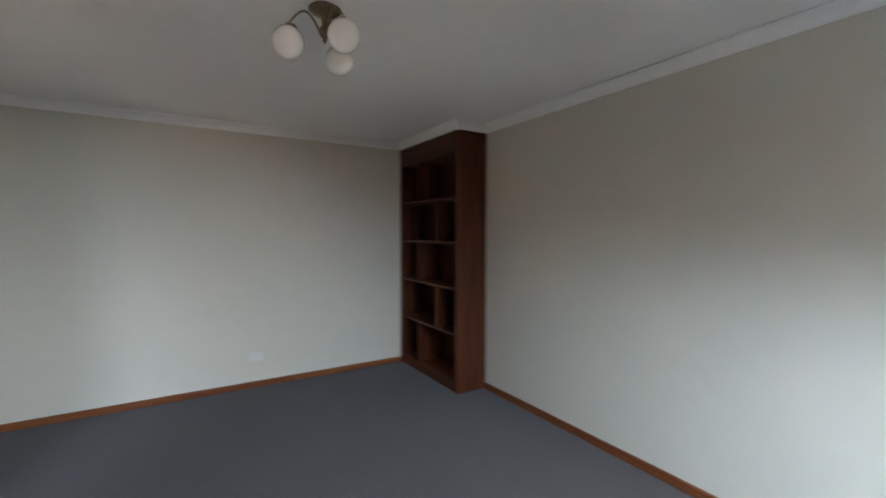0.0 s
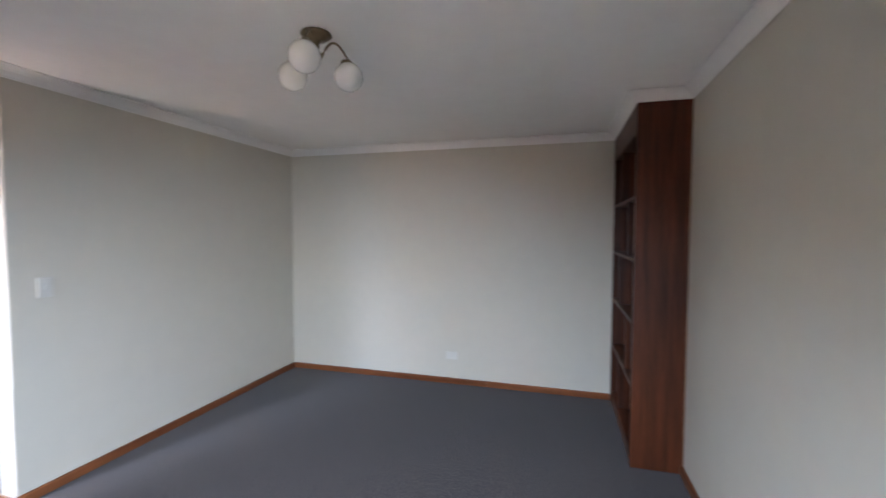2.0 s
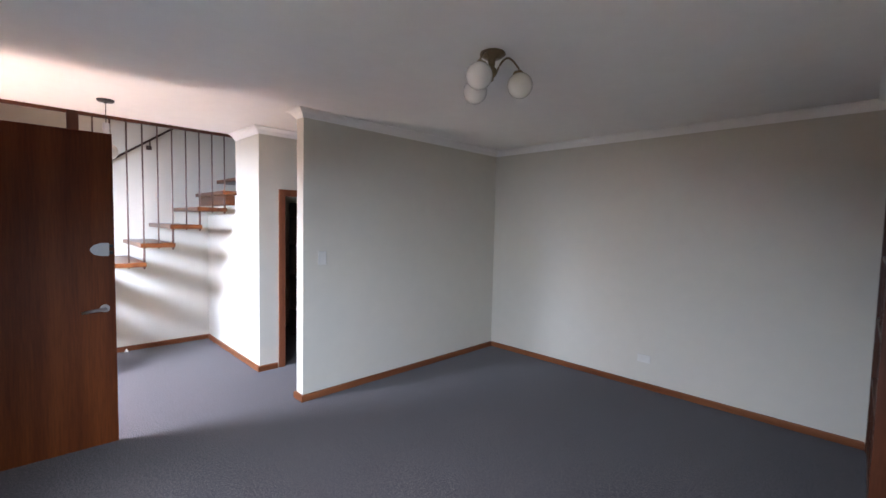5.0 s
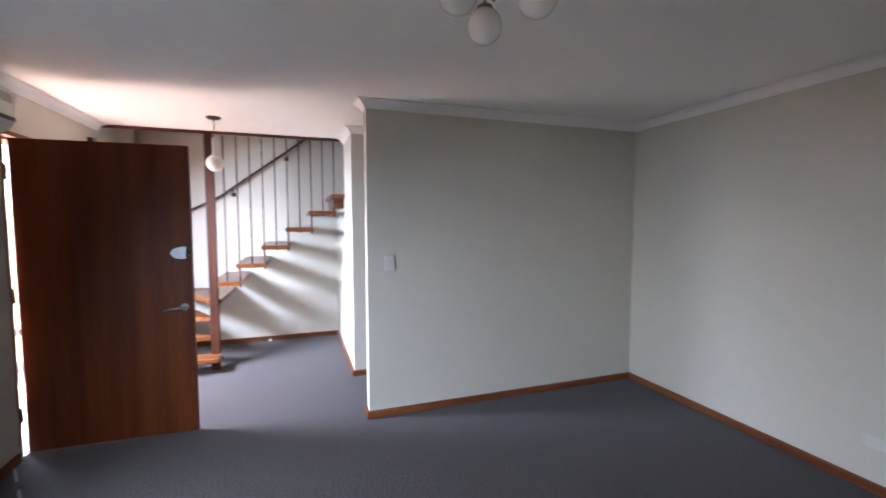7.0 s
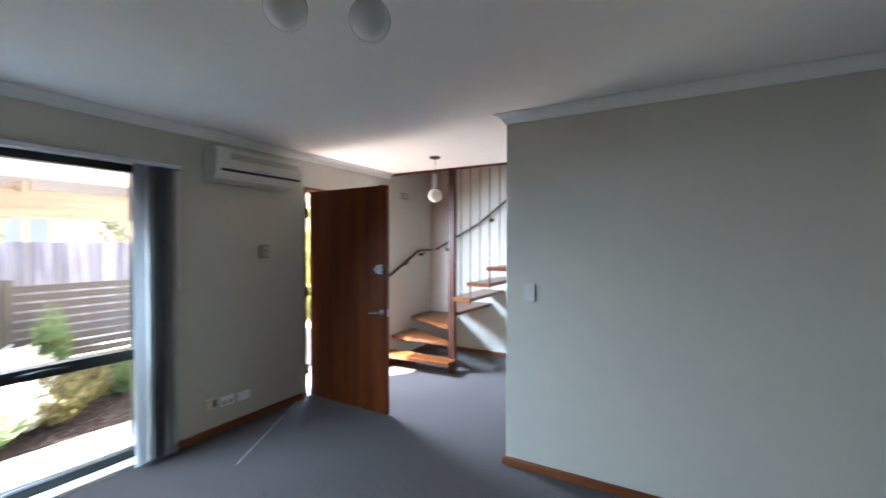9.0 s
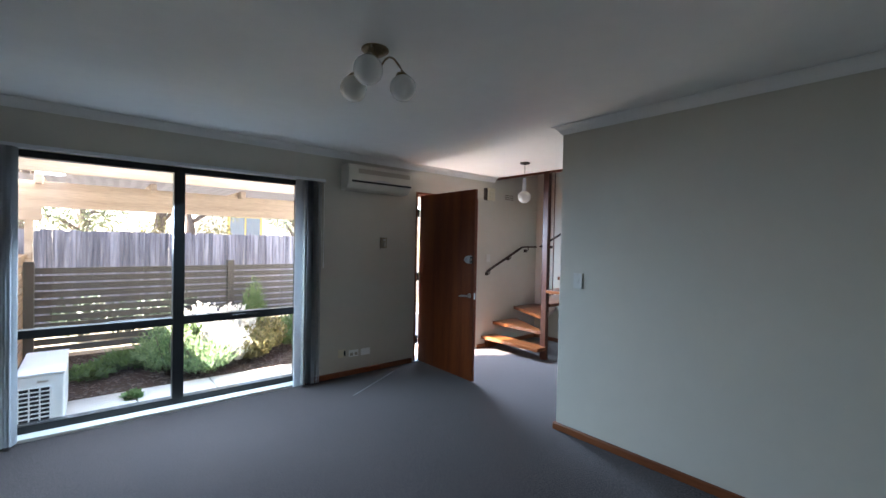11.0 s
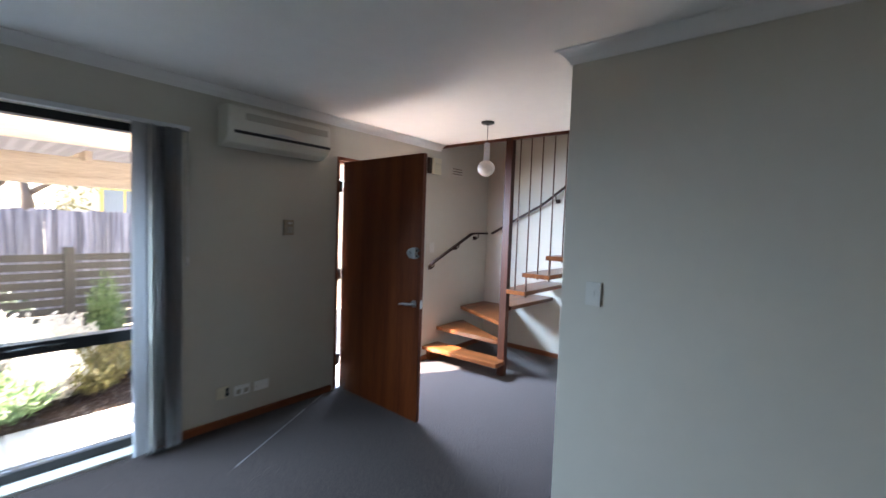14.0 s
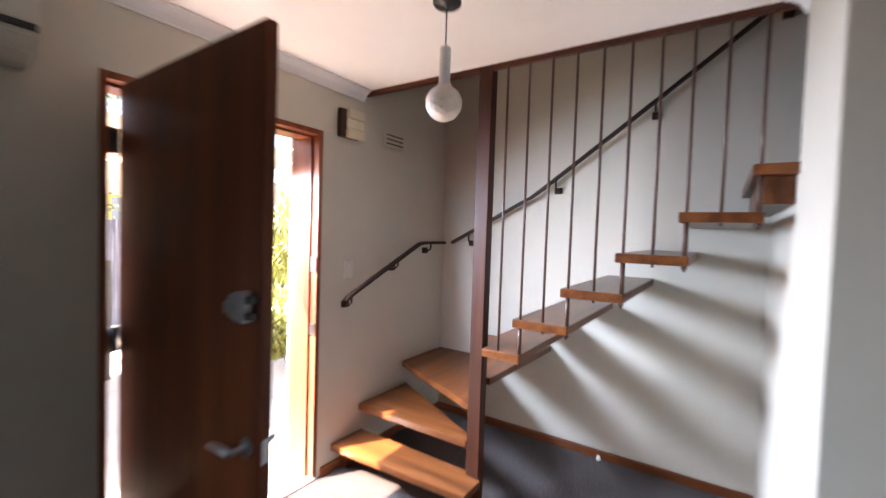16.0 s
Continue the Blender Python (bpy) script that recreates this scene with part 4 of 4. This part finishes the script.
# outdoor unit
cond = thing("outdoor_unit", "white outdoor air conditioner unit end-on beside the window", "air conditioner", at=(2.665, -0.615, GZ))
CX0, CX1, CY0, CY1, CZ = 2.52, 2.81, -1.04, -0.19, 0.36
part("casing", local(B(CX0, CY0, GZ + 0.03, CX1, CY1, CZ - 0.0225, bev=0.012), cond), WHITEPL, cond)
part("lid", local(B(CX0 - 0.006, CY0 - 0.006, CZ - 0.022, CX1 + 0.006, CY1 + 0.006, CZ, bev=0.009), cond), WHITEPL, cond)
grl = part("grille", local(B(CX0 + 0.085, CY1 + 0.0005, -0.03, CX1 - 0.012, CY1 + 0.004, 0.245), cond), BLACKALU, cond, "dark coil behind a moulded end grille")
for k in range(9):
    z = -0.033 + 0.0345 * k
    part("bar", local(B(CX0 + 0.085, CY1 + 0.0042, z, CX1 - 0.012, CY1 + 0.016, z + 0.009), cond), WHITEPL, grl)
for k in range(4):
    x = CX0 + 0.080 + 0.063 * k
    part("bar", local(B(x, CY1 + 0.0042, -0.033, x + 0.010, CY1 + 0.018, 0.25), cond), WHITEPL, grl)
part("label_plate", local(B(CX0 + 0.10, CY1 + 0.0005, 0.283, CX0 + 0.165, CY1 + 0.003, 0.297), cond), ACGREY, cond, "small grey label strip")
part("side_seam", local(B(CX0 - 0.002, CY1 - 0.055, GZ + 0.04, CX0 - 0.0002, CY1 - 0.051, CZ - 0.03), cond), ACGREY, cond)
for y in (CY0 + 0.1, CY1 - 0.16):
    part("foot", local(B(CX0 + 0.02, y, GZ - 0.002, CX1 - 0.02, y + 0.06, GZ + 0.03), cond), BLACKPL, cond)


# plants
def leaves(bm, rng, centre, radii, count, length, width, up=0.6, shape=0.9):
    cx, cy, cz = centre
    for _ in range(count):
        while True:
            p = Vector((rng.uniform(-1, 1), rng.uniform(-1, 1), rng.uniform(-1, 1)))
            if p.length < 1 and p.length > shape * rng.random():
                break
        lump = 0.82 + 0.3 * noise.noise(p * 2.3 + Vector((cx, cy, cz)))
        o = Vector((cx + p.x * radii[0] * lump, cy + p.y * radii[1] * lump, cz + p.z * radii[2] * lump))
        d = (Vector((p.x, p.y, p.z * 0.5 + up)) + Vector((rng.uniform(-1, 1), rng.uniform(-1, 1), rng.uniform(-1, 1))) * 0.6).normalized()
        s = d.cross(Vector((rng.uniform(-1, 1), rng.uniform(-1, 1), rng.uniform(-1, 1)))).normalized()
        L, w = length * rng.uniform(0.6, 1.3), width * rng.uniform(0.7, 1.3)
        q = [bm.verts.new(o), bm.verts.new(o + d * L * 0.45 + s * w), bm.verts.new(o + d * L), bm.verts.new(o + d * L * 0.45 - s * w)]
        bm.faces.new(q)


def spikes(bm, rng, base, radius, height, stems, length=0.035, width=0.004, lean=0.6):
    """Upright sprigs set with narrow leaves, as on rosemary and lavender."""
    for _ in range(stems):
        a, rr = rng.uniform(0, 2 * math.pi), radius * math.sqrt(rng.random())
        o = Vector((base[0] + rr * 0.45 * math.cos(a), base[1] + rr * 0.45 * math.sin(a), base[2]))
        h = height * rng.uniform(0.55, 1.08) * (1.0 - 0.35 * (rr / radius) ** 2)
        tip = Vector((base[0] + rr * math.cos(a) * 1.05, base[1] + rr * math.sin(a) * 1.05, base[2] + h))
        ax = tip - o
        n = 22
        for k in range(5, n):
            p = o + ax * (k / n) + Vector((0, 0, 0.06 * height * math.sin(math.pi * k / n)))
            d = (ax.normalized() * 0.7 + Vector((rng.uniform(-1, 1), rng.uniform(-1, 1), rng.uniform(-0.5, 1)))).normalized()
            s = d.cross(Vector((0.3, 0.5, 0.8))).normalized()
            L = length * rng.uniform(0.7, 1.4)
            q = [bm.verts.new(p), bm.verts.new(p + d * L * 0.5 + s * width), bm.verts.new(p + d * L), bm.verts.new(p + d * L * 0.5 - s * width)]
            bm.faces.new(q)


def shrub(name, label, at, radius, height, stems, mat, seed, length=0.045, width=0.006):
    t = thing(name, label, "shrub", name.replace("_", " ") + " planting", at=at)
    rng = random.Random(seed)
    bm = bmesh.new()
    for _ in range(7):
        a = rng.uniform(0, 6.28)
        tube(bm, [(0, 0, -0.03), (radius * 0.3 * math.cos(a), radius * 0.3 * math.sin(a), height * 0.4), (radius * 0.6 * math.cos(a), radius * 0.6 * math.sin(a), height * 0.8)], [0.012, 0.008, 0.003], 6)
    part("stems", bm, BARK, t)
    bm = bmesh.new()
    spikes(bm, rng, (0, 0, 0), radius, height, stems, length, width)
    part("foliage", bm, mat, t)
    return t


BZ = GZ - 0.01
shrub("rosemary_bush", "green rosemary bush spilling over the path edge", (1.66, -1.40, BZ), 0.33, 0.62, 300, LEAF_R, 1, 0.05, 0.006)
shrub("rosemary_bush", "green rosemary bush spilling over the path edge", (1.32, -1.18, BZ), 0.36, 0.42, 300, LEAF_R, 2, 0.05, 0.006)
shrub("golden_shrub", "olive and yellow sunlit shrub in the garden bed", (0.68, -1.42, BZ), 0.27, 0.46, 260, LEAF_Y, 3, 0.05, 0.011)
shrub("golden_shrub", "small yellow-green shrub in the garden bed", (0.38, -1.75, BZ), 0.24, 0.52, 170, LEAF_Y, 4, 0.06, 0.012)
shrub("lavender_bush", "tall grey-green shrub against the slat fence", (0.36, -2.55, BZ), 0.17, 1.02, 210, LEAF_R, 5, 0.06, 0.006)
shrub("green_shrub", "low green shrub beside the slat fence", (0.02, -1.85, BZ), 0.28, 0.5, 150, LEAF_G, 6, 0.06, 0.012)
# three shrubs painted white where sun burns out the planting
shrub("sunlit_white_shrub", "white shrub with overexposed sun put into its colour", (1.20, -1.95, BZ), 0.36, 0.74, 330, LEAF_GLARE, 7, 0.045, 0.016)
shrub("sunlit_white_shrub", "white shrub with overexposed sun put into its colour", (0.86, -1.80, BZ), 0.33, 0.72, 300, LEAF_GLARE, 8, 0.045, 0.016)
shrub("sunlit_white_shrub", "low white shrub over the path edge, sun glare put into its colour", (0.98, -1.42, BZ), 0.27, 0.50, 240, LEAF_GLARE, 9, 0.04, 0.012)
shrub("broad_leaf_shrub", "dark green broad-leaved shrub behind the rosemary", (1.42, -1.62, BZ), 0.16, 0.66, 60, LEAF_G, 10, 0.075, 0.02)
for sx, sh, sd in ((2.45, 0.75, 51), (1.85, 0.60, 52), (1.20, 0.80, 53)):
    shrub("green_shrub", "green leafy shrub between the two fences", (sx, -4.3, GZ - 0.06), 0.42, sh, 70, LEAF_D, sd, 0.09, 0.02)
shrub("grass_tuft", "bright green grassy tuft on the mulch", (2.02, -2.0, BZ), 0.30, 0.17, 150, LEAF_G, 20, 0.09, 0.006)
shrub("grass_tuft", "bright green grassy tuft on the mulch", (1.80, -1.85, BZ), 0.22, 0.16, 110, LEAF_G, 21, 0.09, 0.006)
shrub("ground_cover_plant", "low broad-leaved green plant on the mulch", (2.36, -1.72, BZ), 0.20, 0.12, 60, LEAF_G, 22, 0.08, 0.024)
weed = shrub("path_weed", "small green weed between path slabs", (2.02, -0.72, GZ), 0.08, 0.035, 26, LEAF_G, 31, 0.05, 0.016)

# loose bark on the bed
bm = bmesh.new()
rng = random.Random(9)
for _ in range(2600):
    o = Vector((rng.uniform(-0.5, 3.0), rng.uniform(-3.0, -1.03), GZ - 0.008 + rng.uniform(0, 0.008)))
    a, l, w = rng.uniform(0, 6.28), rng.uniform(0.012, 0.035), rng.uniform(0.006, 0.014)
    u = Vector((math.cos(a), math.sin(a), rng.uniform(-0.25, 0.25))) * l
    q = Vector((-math.sin(a), math.cos(a), rng.uniform(-0.3, 0.3))) * w
    bm.faces.new([bm.verts.new(o + p) for p in (-u - q, u - q, u + q, -u + q)])
CHIP = leaf_material("bark_chip", (0.035, 0.022, 0.016), (0.20, 0.14, 0.11))
tagged(part("mulch_chips", bm, CHIP), label="loose brown bark chips on the garden bed", category="mulch", kind="stuff")


def tree(label, at, height, spread, seed, mat, count=2600):
    t = thing("tree", label, "tree", "trees behind the fence", at=at)
    rng = random.Random(seed)
    bm = bmesh.new()
    tube(bm, [(0, 0, -0.1), (0.08, 0.03, height * 0.3), (-0.05, 0.1, height * 0.6), (0.1, 0, height * 0.9)], [0.2, 0.15, 0.1, 0.03], 10)
    tips = []
    for k in range(9):
        z = height * rng.uniform(0.35, 0.8)
        a = rng.uniform(0, 6.28)
        tip = (spread * rng.uniform(0.5, 1) * math.cos(a), spread * rng.uniform(0.5, 1) * math.sin(a), z + height * rng.uniform(0.02, 0.25))
        tube(bm, [(0, 0.05, z), (tip[0] * 0.5, tip[1] * 0.5, (z + tip[2]) / 2 + 0.1), tip], [0.06, 0.035, 0.01], 6)
        tips.append(tip)
    part("trunk", bm, BARK, t)
    bm = bmesh.new()
    for tip in tips:
        leaves(bm, rng, tip, (spread * 0.42, spread * 0.42, height * 0.11), 2 * count // len(tips), 0.10, 0.017, -0.5, 0.5)
    part("crown", bm, mat, t)
    return t


tree("tall gum tree with sparse foliage behind the fence", (3.6, -10.5, GZ), 6.5, 2.4, 11, LEAF_T)
tree("gum tree with sparse drooping foliage behind the fence", (0.9, -9.0, GZ), 5.0, 1.6, 12, LEAF_T, 1500)
tree("leafy tree behind the fence", (-3.2, -9.5, GZ), 5.0, 2.0, 13, LEAF_G)

tree("low leafy tree with hanging branches behind the paling fence", (2.5, -7.4, GZ), 3.3, 1.3, 14, LEAF_T, 1500)
tree("low leafy tree with hanging branches behind the paling fence", (0.6, -7.0, GZ), 3.0, 1.0, 15, LEAF_Y, 900)
tree("low leafy tree with hanging branches behind the paling fence", (-2.3, -7.8, GZ), 3.0, 1.1, 16, LEAF_T, 900)

# neighbouring house
hs = thing("neighbour_house", "cream rendered house with yellow-framed window", "house", at=(-1.5, -13, GZ))
part("wall", local(B(-9.0, -17, GZ - 0.05, -0.6, -13.0, 2.75), hs), RENDER, hs)
bm = bmesh.new()
vs = [bm.verts.new(p) for p in ((-9.4, -17.4, 2.74), (-0.2, -17.4, 2.74), (-0.2, -12.6, 2.74), (-9.4, -12.6, 2.74), (-7.0, -15, 4.2), (-2.6, -15, 4.2))]
for f in ((3, 2, 1, 0), (0, 1, 5, 4), (1, 2, 5), (2, 3, 4, 5), (3, 0, 4)):
    bm.faces.new([vs[i] for i in f])
bmesh.ops.recalc_face_normals(bm, faces=bm.faces)
part("roof", local(bm, hs), TILE, hs, "brown tiled hip roof")
for wx in (-2.25, -5.6):
    wf = part("window", local(B(wx - 0.62, -13.0005, 1.15, wx + 0.62, -12.95, 2.35), hs), YELLOW, hs, "yellow-framed window")
    for i in range(2):
        part("pane", local(B(wx - 0.54 + 0.57 * i, -12.9498, 1.23, wx - 0.03 + 0.57 * i, -12.94, 2.27), hs), DARKGLASS, wf)

# planting beyond the front door
LEAF_S = leaf_material("lime_leaf", (0.17, 0.20, 0.045), (0.38, 0.39, 0.12))
shrub("palm_clump", "tall yellow-green strappy palm beyond the front door", (-5.5, -5.1, GZ), 0.9, 2.7, 60, LEAF_S, 41, 0.42, 0.022)
shrub("entry_shrub", "sunlit yellow-green shrub beside the front path", (-3.22, -1.95, GZ), 0.40, 0.85, 120, LEAF_S, 42, 0.085, 0.016)
shrub("entry_shrub", "low sunlit yellow-green shrub beside the front path", (-4.1, -3.15, GZ), 0.5, 0.9, 110, LEAF_S, 43, 0.09, 0.018)

# brick edge of the outer wall beside the front door
PALEBRICK = simple("cream_pink_brick", (0.55, 0.40, 0.30), 0.85, 0, 0.2, 30, 0.3)
skin = new("brick_reveal")
tagged(skin, label="cream-pink brick edge beside the front door", category="brickwork", kind="structure")
part("mortar_bed", B(-2.26, -0.052, GZ, -1.808, 0.046, 2.375), MORTAR, skin)
edge_me = mesh_of(box(bmesh.new(), -0.115, -0.052, 0, 0.115, 0.052, 0.076, bev=0.003), "brick", PALEBRICK)
for c in range(29):
    shift = -0.12 if c % 2 else 0.0
    for k in range(2):
        piece("brick", edge_me, skin, pose(-1.915 - 0.24 * k + (shift if k else 0.0), -0.009, GZ + 0.005 + 0.0865 * c))
